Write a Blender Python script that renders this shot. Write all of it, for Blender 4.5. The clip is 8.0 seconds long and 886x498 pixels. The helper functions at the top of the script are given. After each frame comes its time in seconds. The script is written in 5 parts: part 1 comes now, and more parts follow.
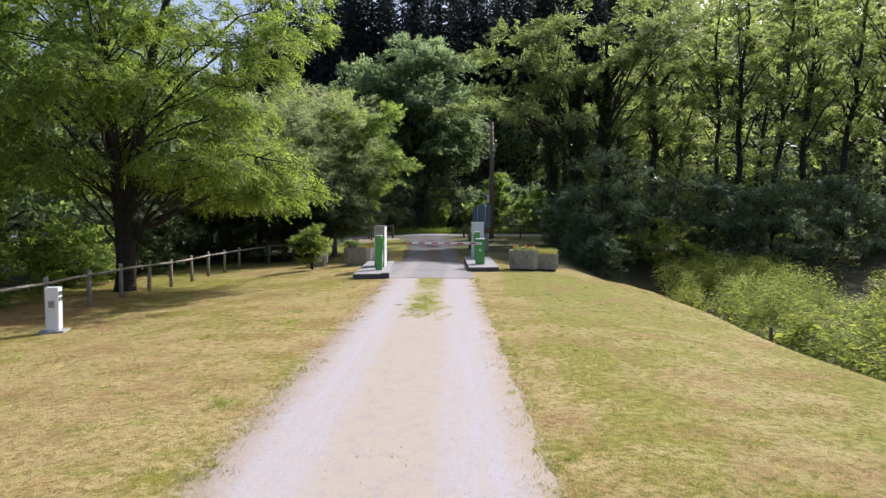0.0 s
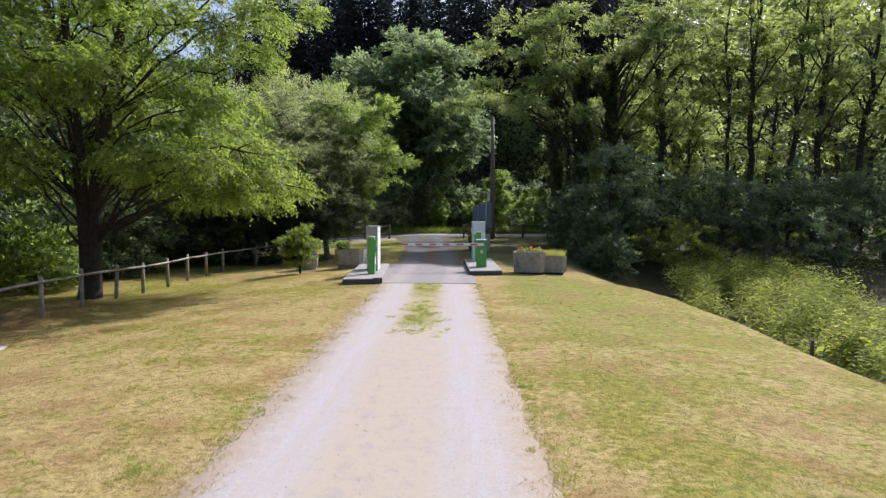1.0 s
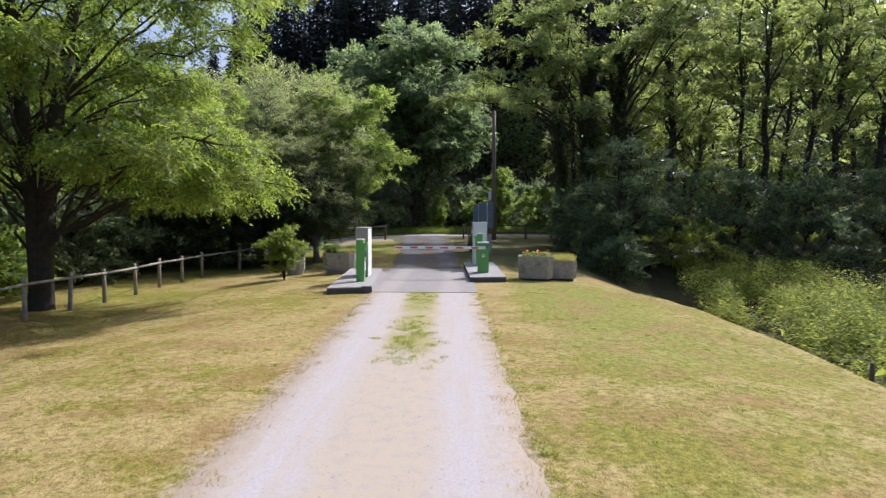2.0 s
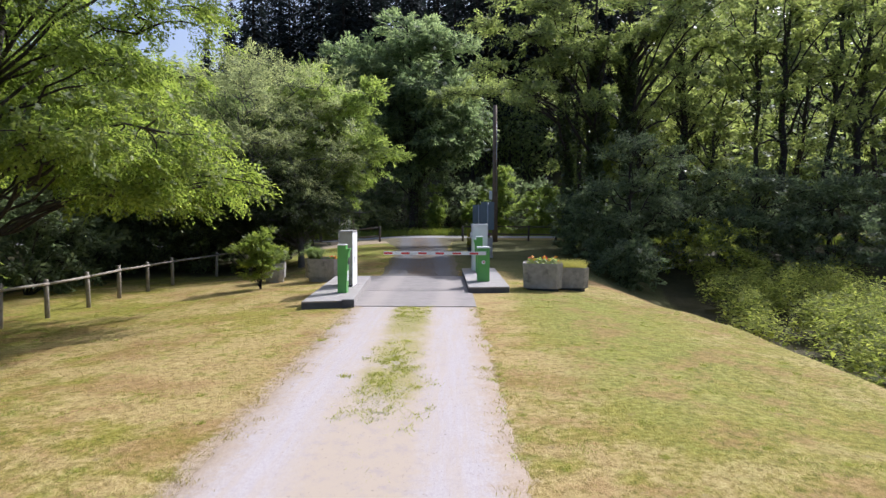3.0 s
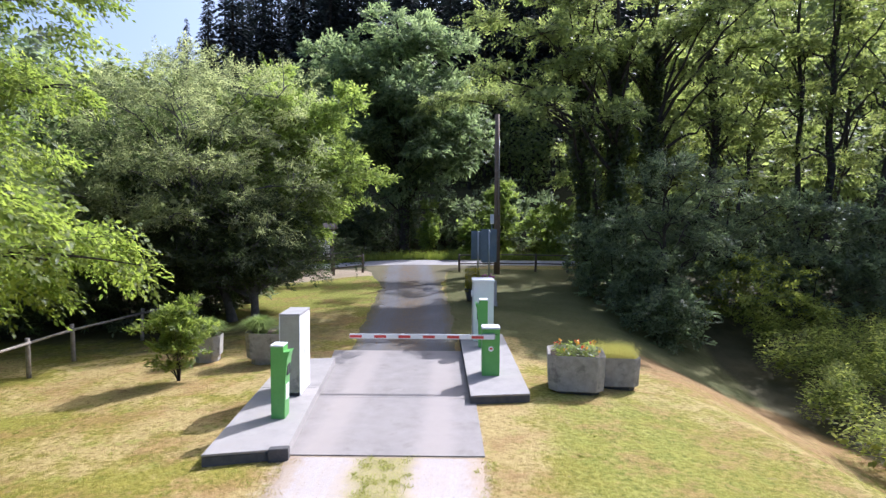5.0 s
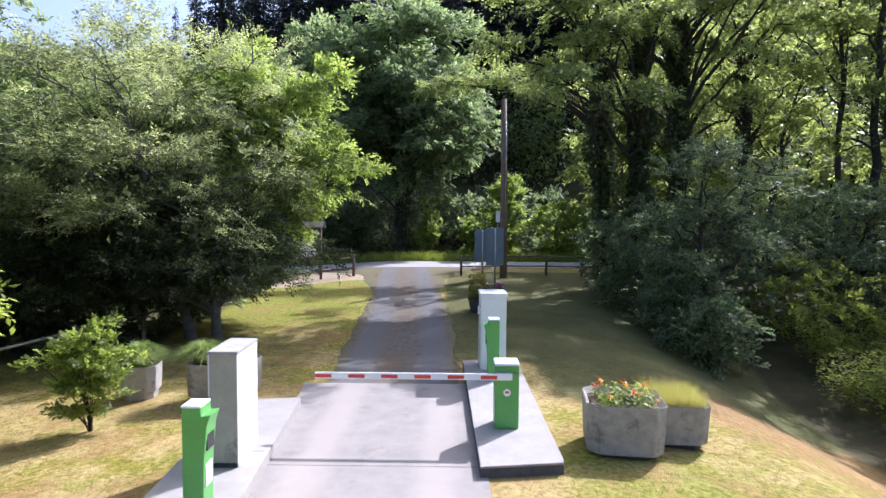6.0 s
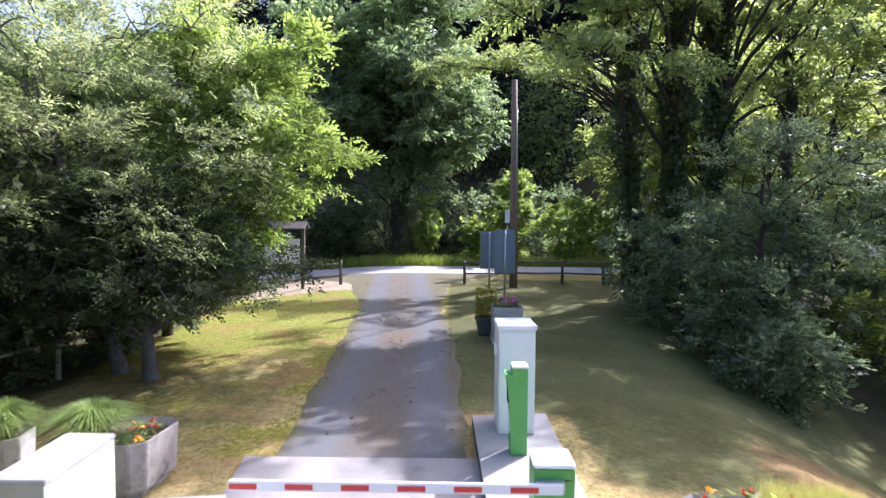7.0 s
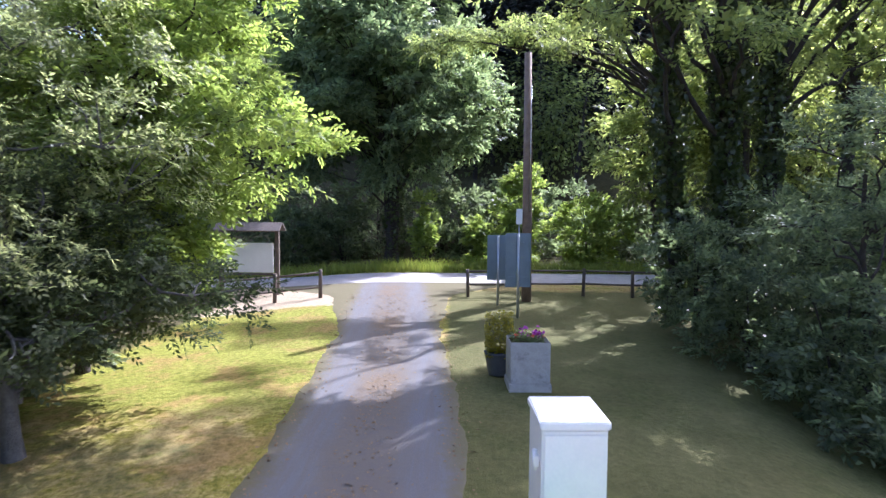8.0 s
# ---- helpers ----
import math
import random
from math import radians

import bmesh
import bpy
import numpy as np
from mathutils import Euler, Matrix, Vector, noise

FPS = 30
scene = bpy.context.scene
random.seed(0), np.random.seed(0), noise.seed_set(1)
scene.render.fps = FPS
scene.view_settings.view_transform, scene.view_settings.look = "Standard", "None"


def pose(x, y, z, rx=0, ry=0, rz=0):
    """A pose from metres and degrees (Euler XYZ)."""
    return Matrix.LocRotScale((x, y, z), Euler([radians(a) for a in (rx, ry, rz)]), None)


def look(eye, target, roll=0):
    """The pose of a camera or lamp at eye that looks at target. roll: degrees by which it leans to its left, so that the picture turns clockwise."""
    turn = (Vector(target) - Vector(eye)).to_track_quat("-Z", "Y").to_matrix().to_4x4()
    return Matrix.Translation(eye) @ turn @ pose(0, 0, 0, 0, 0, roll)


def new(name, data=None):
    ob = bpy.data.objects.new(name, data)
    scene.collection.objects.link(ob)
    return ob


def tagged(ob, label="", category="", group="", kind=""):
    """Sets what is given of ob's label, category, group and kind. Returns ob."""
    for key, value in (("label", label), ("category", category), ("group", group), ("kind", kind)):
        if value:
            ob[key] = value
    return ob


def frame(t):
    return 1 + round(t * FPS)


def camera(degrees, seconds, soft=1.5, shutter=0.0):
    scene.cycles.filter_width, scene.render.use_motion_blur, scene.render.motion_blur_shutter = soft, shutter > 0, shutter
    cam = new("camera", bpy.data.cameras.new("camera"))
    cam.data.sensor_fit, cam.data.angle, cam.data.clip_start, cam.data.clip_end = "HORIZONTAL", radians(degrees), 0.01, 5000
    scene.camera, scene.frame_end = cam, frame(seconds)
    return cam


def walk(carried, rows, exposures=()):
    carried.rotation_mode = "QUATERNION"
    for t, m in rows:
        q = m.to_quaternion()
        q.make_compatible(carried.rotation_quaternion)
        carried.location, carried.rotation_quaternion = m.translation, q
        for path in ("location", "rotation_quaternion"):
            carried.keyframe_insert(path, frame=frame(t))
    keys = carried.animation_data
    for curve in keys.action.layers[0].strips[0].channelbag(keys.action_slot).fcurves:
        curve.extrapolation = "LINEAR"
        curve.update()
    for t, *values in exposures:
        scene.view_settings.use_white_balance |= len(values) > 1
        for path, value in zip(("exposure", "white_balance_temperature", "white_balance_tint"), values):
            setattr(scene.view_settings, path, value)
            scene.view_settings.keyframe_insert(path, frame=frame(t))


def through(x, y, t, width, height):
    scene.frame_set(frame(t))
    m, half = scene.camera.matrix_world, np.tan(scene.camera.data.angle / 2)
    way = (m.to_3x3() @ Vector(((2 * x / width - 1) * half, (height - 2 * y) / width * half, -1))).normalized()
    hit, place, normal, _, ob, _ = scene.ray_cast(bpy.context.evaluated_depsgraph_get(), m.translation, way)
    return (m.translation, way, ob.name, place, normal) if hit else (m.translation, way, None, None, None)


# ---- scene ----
cam = camera(70.0, 8.0, soft=1.4, shutter=0.25)
PATH = [
    (0, (0.342, 1.057, 2.094), (0.293, 3.053, 1.985), 0.3),
    (0.5, (0.327, 1.948, 2.073), (0.278, 3.944, 1.963), 0.3),
    (1, (0.328, 2.935, 2.077), (0.281, 4.932, 1.966), 0.2),
    (1.5, (0.32, 3.963, 2.099), (0.274, 5.96, 1.986), 0.2),
    (3, (0.447, 7.338, 2.149), (0.399, 9.334, 2.035), 0.2),
    (3.5, (0.458, 8.598, 2.461), (0.414, 10.595, 2.346), 0.2),
    (4, (0.442, 9.886, 2.997), (0.402, 11.881, 2.877), 0.3),
    (4.5, (0.461, 11.231, 3.464), (0.422, 13.227, 3.343), 0.3),
    (4.7, (0.433, 11.849, 3.495), (0.4, 13.845, 3.383), 0.3),
    (6, (0.361, 16.228, 3.454), (0.327, 18.224, 3.333), 0.4),
    (6.5, (0.317, 18.1, 3.436), (0.282, 20.096, 3.315), 0.4),
    (7, (0.266, 20.121, 3.415), (0.232, 22.117, 3.293), 0.4),
    (7.5, (0.223, 22.148, 3.422), (0.191, 24.144, 3.297), 0.4),
    (8, (0.212, 24.217, 3.449), (0.179, 26.212, 3.321), 0.4),
]
walk(cam, [(t, look(eye, target, roll)) for t, eye, target, roll in PATH], exposures=[(0, 0.22, 5700, 16), (3, 0.29, 5650, 17), (4.5, 0.6, 5450, 19), (6.5, 1.13, 5450, 22), (8, 1.6, 5300, 26)])

# ---- world and sun ----
SUN_UP, SUN_TURN = 42.0, 40.0
world = bpy.data.worlds.new("sky")
scene.world = world
world.use_nodes = True
wt = world.node_tree
sky = wt.nodes.new("ShaderNodeTexSky")
sky.sky_type, sky.sun_disc = "NISHITA", False
sky.dust_density = 5.0
sky.sun_elevation, sky.sun_rotation = radians(SUN_UP), radians(SUN_TURN)
back = wt.nodes["Background"]
back.inputs["Strength"].default_value = 0.145
wt.links.new(sky.outputs[0], back.inputs["Color"])
sun = new("sun", bpy.data.lights.new("sun", "SUN"))
sun.data.energy, sun.data.angle, sun.data.color = 4.4, radians(0.5), (1.0, 0.95, 0.86)
up, turn = radians(SUN_UP), radians(SUN_TURN)
sun_from = Vector((math.sin(turn) * math.cos(up), math.cos(turn) * math.cos(up), math.sin(up)))
sun.matrix_world = look(tuple(sun_from * 60), (0, 0, 0))


# ---- materials ----
def material(name):
    m = bpy.data.materials.new(name)
    m.use_nodes = True
    return m, m.node_tree.nodes, m.node_tree.links, m.node_tree.nodes["Principled BSDF"]


def noisy(m, coord, scale, detail=6.0, rough=0.6):
    n = m.node_tree.nodes.new("ShaderNodeTexNoise")
    n.inputs["Scale"].default_value, n.inputs["Detail"].default_value, n.inputs["Roughness"].default_value = scale, detail, rough
    m.node_tree.links.new(coord, n.inputs["Vector"])
    return n.outputs["Fac"]


def ramp(m, value, stops):
    r = m.node_tree.nodes.new("ShaderNodeValToRGB")
    while len(r.color_ramp.elements) < len(stops):
        r.color_ramp.elements.new(0.5)
    for e, (at, c) in zip(r.color_ramp.elements, stops):
        e.position, e.color = at, (*c, 1)
    m.node_tree.links.new(value, r.inputs["Fac"])
    return r.outputs["Color"]


def blend(m, fac, a, b, kind="MIX"):
    n = m.node_tree.nodes.new("ShaderNodeMix")
    n.data_type, n.blend_type = "RGBA", kind
    for sock, v in ((n.inputs[0], fac), (n.inputs[6], a), (n.inputs[7], b)):
        if isinstance(v, (int, float)):
            sock.default_value = v
        elif isinstance(v, tuple):
            sock.default_value = (*v, 1)
        else:
            m.node_tree.links.new(v, sock)
    return n.outputs[2]


def calc(m, op, a, b=0.0, c=0.0, clamp=False):
    n = m.node_tree.nodes.new("ShaderNodeMath")
    n.operation, n.use_clamp = op, clamp
    for sock, v in zip(n.inputs, (a, b, c)):
        if isinstance(v, (int, float)):
            sock.default_value = v
        else:
            m.node_tree.links.new(v, sock)
    return n.outputs[0]


def fade(m, value, low, high, most=1.0):
    """A smooth step from 0 at low to most at high."""
    n = m.node_tree.nodes.new("ShaderNodeMapRange")
    n.interpolation_type = "SMOOTHSTEP"
    for sock, v in zip(n.inputs, (value, low, high, 0.0, most)):
        if isinstance(v, (int, float)):
            sock.default_value = v
        else:
            m.node_tree.links.new(v, sock)
    return n.outputs[0]


def bumped(m, height, strength, distance):
    b = m.node_tree.nodes.new("ShaderNodeBump")
    b.inputs["Strength"].default_value, b.inputs["Distance"].default_value = strength, distance
    m.node_tree.links.new(height, b.inputs["Height"])
    m.node_tree.links.new(b.outputs[0], m.node_tree.nodes["Principled BSDF"].inputs["Normal"])


def place(m, kind="Object"):
    return m.node_tree.nodes.new("ShaderNodeTexCoord").outputs[kind]


def surface(name, dark, light, scale=6.0, fine=60.0, rough=0.7, bump=0.3, depth=0.004, metal=0.0, stain=None, stain_scale=1.5, stain_at=0.62):
    """Two scales of grain between two colours, an optional stain, and a fine relief."""
    m, nodes, links, p = material(name)
    c = place(m)
    a, b = noisy(m, c, scale), noisy(m, c, fine, 3.0)
    col = ramp(m, calc(m, "MULTIPLY_ADD", b, 0.45, calc(m, "MULTIPLY", a, 0.6)), ((0.35, dark), (0.68, light)))
    if stain:
        f = ramp(m, noisy(m, c, stain_scale, 8.0, 0.7), ((stain_at - 0.07, (0, 0, 0)), (stain_at + 0.07, (1, 1, 1))))
        col = blend(m, f, col, stain)
    links.new(col, p.inputs["Base Color"])
    p.inputs["Roughness"].default_value, p.inputs["Metallic"].default_value = rough, metal
    bumped(m, calc(m, "ADD", a, b), bump, depth)
    return m


def leafy(name, dark, light, through=0.4, tint=(1.2, 1.2, 0.85), rough=0.5, body=0.48, gloss=0.28):
    """Leaves that vary one by one and clump by clump, and let light through."""
    m, nodes, links, p = material(name)
    g = nodes.new("ShaderNodeNewGeometry")
    one = g.outputs["Random Per Island"]
    wide = noisy(m, place(m), 0.7, 3.0)
    col = ramp(m, calc(m, "MULTIPLY_ADD", one, 0.42, calc(m, "MULTIPLY", wide, 0.6)), ((0.22, dark), (0.82, light)))
    links.new(blend(m, 1.0, col, (body, body, body), "MULTIPLY"), p.inputs["Base Color"])
    p.inputs["Roughness"].default_value = rough
    p.inputs["Specular IOR Level"].default_value = gloss
    t = nodes.new("ShaderNodeBsdfTranslucent")
    links.new(blend(m, 1.0, col, tuple(1.36 * v for v in tint), "MULTIPLY"), t.inputs["Color"])
    mix = nodes.new("ShaderNodeMixShader")
    mix.inputs[0].default_value = through
    links.new(p.outputs[0], mix.inputs[1]), links.new(t.outputs[0], mix.inputs[2])
    links.new(mix.outputs[0], nodes["Material Output"].inputs["Surface"])
    return m


def lawn_material():
    m, nodes, links, p = material("dry lawn")
    c = place(m)
    cover = nodes.new("ShaderNodeAttribute")
    cover.attribute_name = "woodland"
    wide, mid, tuft_, fine = noisy(m, c, 0.35, 5.0, 0.65), noisy(m, c, 1.6, 6.0, 0.72), noisy(m, c, 10.0, 6.0, 0.72), noisy(m, c, 52.0, 5.0, 0.7)
    lush, bare, tree_shade, worn = (nodes.new("ShaderNodeAttribute") for _ in range(4))
    lush.attribute_name, bare.attribute_name, tree_shade.attribute_name, worn.attribute_name = "lush", "bare", "tree_shade", "soil"
    lush, bare, tree_shade, worn = (n.outputs["Fac"] for n in (lush, bare, tree_shade, worn))
    grain = calc(m, "MULTIPLY_ADD", tuft_, 0.5, calc(m, "MULTIPLY", fine, 0.5))
    grass = ramp(m, grain, ((0.42, (0.11, 0.104, 0.012)), (0.5, (0.22, 0.198, 0.028)), (0.58, (0.315, 0.28, 0.056))))
    straw = ramp(m, grain, ((0.42, (0.19, 0.135, 0.045)), (0.5, (0.365, 0.275, 0.105)), (0.58, (0.49, 0.39, 0.17))))
    fresh = ramp(m, grain, ((0.42, (0.10, 0.115, 0.014)), (0.5, (0.20, 0.212, 0.031)), (0.58, (0.30, 0.305, 0.062))))
    brown = ramp(m, grain, ((0.39, (0.155, 0.088, 0.034)), (0.61, (0.375, 0.23, 0.095))))
    col = blend(m, fade(m, calc(m, "SUBTRACT", calc(m, "MULTIPLY_ADD", mid, 1.0, calc(m, "MULTIPLY_ADD", wide, 1.5, calc(m, "MULTIPLY", tuft_, 0.45))), calc(m, "MULTIPLY", lush, 0.36)), 1.14, 1.42), grass, straw)
    col = blend(m, fade(m, calc(m, "MULTIPLY_ADD", mid, 0.7, calc(m, "MULTIPLY_ADD", tuft_, 0.3, lush)), 1.12, 1.45, 0.85), col, fresh)
    col = blend(m, fade(m, calc(m, "MULTIPLY_ADD", noisy(m, c, 2.4, 4.0, 0.6), 0.8, calc(m, "MULTIPLY", tuft_, 0.25)), 0.56, 0.68, 0.7), col, fresh)
    earth = fade(m, calc(m, "MULTIPLY_ADD", noisy(m, c, 0.75, 6.0, 0.7), 0.85, calc(m, "MULTIPLY", tuft_, 0.3)), 0.56, 0.68, 0.65)
    col = blend(m, calc(m, "MULTIPLY", earth, fade(m, lush, 1.35, 0.95)), col, brown)
    # Dark olive grass colour standing in for tree shade on the lawn.
    shaded_grass = ramp(m, calc(m, "MULTIPLY_ADD", grain, 0.6, calc(m, "MULTIPLY", wide, 0.4)), ((0.38, (0.045, 0.053, 0.016)), (0.52, (0.088, 0.094, 0.03)), (0.64, (0.135, 0.12, 0.05))))
    col = blend(m, fade(m, calc(m, "MULTIPLY_ADD", mid, 0.9, tree_shade), 0.88, 1.25, 0.9), col, shaded_grass)
    col = blend(m, fade(m, calc(m, "ADD", noisy(m, c, 3.0, 7.0, 0.75), worn), 0.82, 1.15, 0.85), col, brown)
    col = blend(m, fade(m, calc(m, "ADD", noisy(m, c, 5.0, 7.0, 0.75), bare), 0.9, 1.22, 0.85), col, ramp(m, grain, ((0.36, (0.27, 0.20, 0.13)), (0.62, (0.47, 0.385, 0.30)))))
    clods = fade(m, noisy(m, c, 5.0, 3.0, 0.6), 0.64, 0.74, 0.55)
    col = blend(m, clods, col, (0.14, 0.115, 0.05))
    litter = ramp(m, calc(m, "MULTIPLY_ADD", fine, 0.5, calc(m, "MULTIPLY", mid, 0.5)), ((0.35, (0.035, 0.035, 0.012)), (0.65, (0.10, 0.085, 0.04))))
    col = blend(m, ramp(m, calc(m, "MULTIPLY_ADD", mid, 0.6, calc(m, "SUBTRACT", cover.outputs["Fac"], 0.3)), ((0.35, (0, 0, 0)), (0.65, (1, 1, 1)))), col, litter)
    links.new(col, p.inputs["Base Color"])
    p.inputs["Roughness"].default_value = 0.9
    p.inputs["Specular IOR Level"].default_value = 0.15
    bumped(m, calc(m, "MULTIPLY_ADD", fine, 0.4, tuft_), 0.7, 0.045)
    return m


def track_material(name, stone, pale, sand, weed):
    """A wheel-worn track: pale wheel lines, a sandy weedy crown and edges. UV: metres across and along."""
    m, nodes, links, p = material(name)
    c = place(m)
    uv = nodes.new("ShaderNodeSeparateXYZ")
    links.new(place(m, "UV"), uv.inputs[0])
    wob = calc(m, "MULTIPLY_ADD", noisy(m, c, 1.3, 6.0, 0.7), 0.5, -0.25)
    across = calc(m, "ADD", uv.outputs[0], wob)
    off = calc(m, "ABSOLUTE", calc(m, "SUBTRACT", calc(m, "ABSOLUTE", across), 0.86))
    worn = ramp(m, calc(m, "MULTIPLY_ADD", noisy(m, c, 14.0, 5.0, 0.75), 0.3, calc(m, "SUBTRACT", off, 0.15)), ((0.22, (1, 1, 1)), (0.46, (0, 0, 0))))
    fine, grit = noisy(m, c, 45.0, 4.0, 0.8), noisy(m, c, 160.0, 2.0)
    base = ramp(m, calc(m, "MULTIPLY_ADD", fine, 0.5, calc(m, "MULTIPLY", grit, 0.5)), ((0.35, stone), (0.62, pale)))
    crown = blend(m, ramp(m, calc(m, "MULTIPLY_ADD", noisy(m, c, 6.0, 5.0, 0.7), 0.6, calc(m, "MULTIPLY", fine, 0.4)), ((0.33, (0, 0, 0)), (0.5, (1, 1, 1)))), stone, sand)
    col = blend(m, worn, crown, base)
    mid = ramp(m, calc(m, "ABSOLUTE", across), ((0.24, (1, 1, 1)), (0.46, (0, 0, 0))))
    drawn = nodes.new("ShaderNodeMapping")
    drawn.inputs["Scale"].default_value = (7.0, 0.45, 1.0)
    links.new(c, drawn.inputs["Vector"])
    streak = noisy(m, drawn.outputs[0], 1.0, 6.0, 0.7)
    col = blend(m, ramp(m, streak, ((0.42, (0.55, 0.55, 0.55)), (0.58, (0, 0, 0)))), col, crown)
    growth = nodes.new("ShaderNodeAttribute")
    growth.attribute_name = "weeds"
    patch = ramp(m, calc(m, "MULTIPLY_ADD", noisy(m, c, 9.0, 5.0, 0.8), 0.5, calc(m, "MULTIPLY_ADD", noisy(m, c, 1.2, 3.0), 0.4, growth.outputs["Fac"])), ((0.73, (0, 0, 0)), (0.85, (0.8, 0.8, 0.8))))
    col = blend(m, calc(m, "MULTIPLY", mid, patch), col, ramp(m, fine, ((0.35, tuple(0.7 * v for v in weed)), (0.65, tuple(1.4 * v for v in weed)))))
    verge = ramp(m, fine, ((0.3, (0.27, 0.20, 0.135)), (0.7, (0.45, 0.37, 0.285)))) if pale[0] > 0.36 else (0.13, 0.115, 0.06)
    col = blend(m, ramp(m, calc(m, "MULTIPLY_ADD", noisy(m, c, 9.0, 8.0, 0.85), 1.1, calc(m, "SUBTRACT", calc(m, "ABSOLUTE", across), 1.2)), ((0.36, (0, 0, 0)), (0.74, (0.95, 0.95, 0.95)))), col, verge)
    specks = ramp(m, noisy(m, c, 34.0, 2.0, 0.5), ((0.69, (0, 0, 0)), (0.73, (0.75, 0.75, 0.75))))
    col = blend(m, specks, col, (0.17, 0.15, 0.14))
    links.new(col, p.inputs["Base Color"])
    p.inputs["Roughness"].default_value = 0.92
    p.inputs["Specular IOR Level"].default_value = 0.2
    bumped(m, calc(m, "ADD", fine, grit), 0.3, 0.008)
    return m


LAWN = lawn_material()
GRAVEL = track_material("pale gravel", (0.32, 0.285, 0.28), (0.47, 0.435, 0.425), (0.41, 0.345, 0.268), (0.285, 0.25, 0.085))
ASPHALT = track_material("worn asphalt", (0.107, 0.106, 0.110), (0.158, 0.156, 0.162), (0.138, 0.12, 0.10), (0.14, 0.10, 0.06))
LANE = surface("lane asphalt", (0.24, 0.225, 0.22), (0.40, 0.375, 0.36), 3, 90, 0.9)
CONCRETE = surface("slab concrete", (0.20, 0.18, 0.165), (0.285, 0.258, 0.238), 2.5, 70, 0.85, 0.25, 0.003, stain=(0.18, 0.158, 0.14))


def wheel_wear(m, middle_x, tint):
    """Two pale wheel lines along y over a paved surface."""
    nodes, links = m.node_tree.nodes, m.node_tree.links
    p, at = nodes["Principled BSDF"], nodes.new("ShaderNodeSeparateXYZ")
    links.new(place(m), at.inputs[0])
    off = calc(m, "ABSOLUTE", calc(m, "SUBTRACT", calc(m, "ABSOLUTE", calc(m, "SUBTRACT", at.outputs[0], middle_x)), 0.86))
    off = calc(m, "MULTIPLY_ADD", noisy(m, place(m), 1.6, 6.0, 0.7), 0.4, off)
    links.new(blend(m, fade(m, off, 0.62, 0.3, 0.75), p.inputs["Base Color"].links[0].from_socket, tint), p.inputs["Base Color"])


wheel_wear(CONCRETE, -0.7, (0.325, 0.285, 0.255))
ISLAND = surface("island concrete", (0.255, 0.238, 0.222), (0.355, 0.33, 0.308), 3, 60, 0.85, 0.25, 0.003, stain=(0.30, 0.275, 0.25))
# Island sides: shade put in the colour. Corner block and joint: simply dark.
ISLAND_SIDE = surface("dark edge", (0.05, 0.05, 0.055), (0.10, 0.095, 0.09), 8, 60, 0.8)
PLANTER = surface("exposed concrete", (0.23, 0.205, 0.18), (0.41, 0.375, 0.33), 7, 150, 0.9, 0.5, 0.006, stain=(0.13, 0.12, 0.105), stain_scale=3)
PLANTER_PALE = surface("pale concrete", (0.29, 0.275, 0.25), (0.46, 0.435, 0.40), 6, 110, 0.9, 0.4, 0.004, stain=(0.16, 0.15, 0.135), stain_scale=3)
LEAF_FALLEN = surface("fallen leaves", (0.10, 0.06, 0.03), (0.26, 0.17, 0.08), 9, 40, 0.85)
SOIL = surface("soil", (0.05, 0.035, 0.022), (0.12, 0.085, 0.05), 14, 70, 0.95, 0.8, 0.02)
WOOD = surface("weathered wood", (0.15, 0.125, 0.10), (0.34, 0.30, 0.25), 9, 60, 0.85, 0.5, 0.006)
WOOD_DARK = surface("dark timber", (0.06, 0.045, 0.035), (0.14, 0.105, 0.08), 9, 60, 0.8, 0.5, 0.006)
POLE = surface("pole timber", (0.13, 0.085, 0.06), (0.24, 0.17, 0.125), 6, 50, 0.8, 0.4, 0.006)
BARK = surface("bark", (0.016, 0.013, 0.010), (0.055, 0.044, 0.034), 7, 40, 0.95, 1.0, 0.03)
BARK_PALE = surface("grey bark", (0.055, 0.052, 0.05), (0.14, 0.13, 0.12), 6, 40, 0.95, 0.8, 0.02)
WHITE = surface("white paint", (0.72, 0.73, 0.74), (0.80, 0.80, 0.80), 3, 40, 0.42, 0.05, 0.001, stain=(0.62, 0.62, 0.60), stain_scale=2, stain_at=0.68)
CABINET = surface("white render", (0.66, 0.655, 0.64), (0.78, 0.775, 0.76), 4, 60, 0.7, 0.12, 0.002, stain=(0.55, 0.53, 0.49), stain_scale=2.2, stain_at=0.66)
GREY_PANEL = surface("grey panel", (0.29, 0.275, 0.23), (0.40, 0.38, 0.33), 2.5, 50, 0.6, 0.1, 0.002, stain=(0.12, 0.118, 0.10))
CAP = surface("weathered lid", (0.27, 0.26, 0.25), (0.38, 0.365, 0.35), 5, 60, 0.8, 0.2, 0.002, stain=(0.20, 0.19, 0.175), stain_scale=3)
GREEN = surface("green paint", (0.095, 0.32, 0.065), (0.125, 0.39, 0.085), 3, 40, 0.38, 0.05, 0.001, stain=(0.10, 0.29, 0.065), stain_at=0.68)
RED = surface("red reflector", (0.50, 0.035, 0.03), (0.62, 0.055, 0.045), 20, 120, 0.4)
BLACK = surface("black rubber", (0.015, 0.015, 0.016), (0.035, 0.035, 0.036), 20, 80, 0.6)
SIGN_GREY = surface("grey sign metal", (0.14, 0.18, 0.21), (0.20, 0.245, 0.28), 3, 40, 0.45, 0.05, 0.001, 0.3)
STEEL = surface("galvanised steel", (0.35, 0.37, 0.38), (0.52, 0.53, 0.54), 8, 60, 0.4, 0.1, 0.001, 0.8)
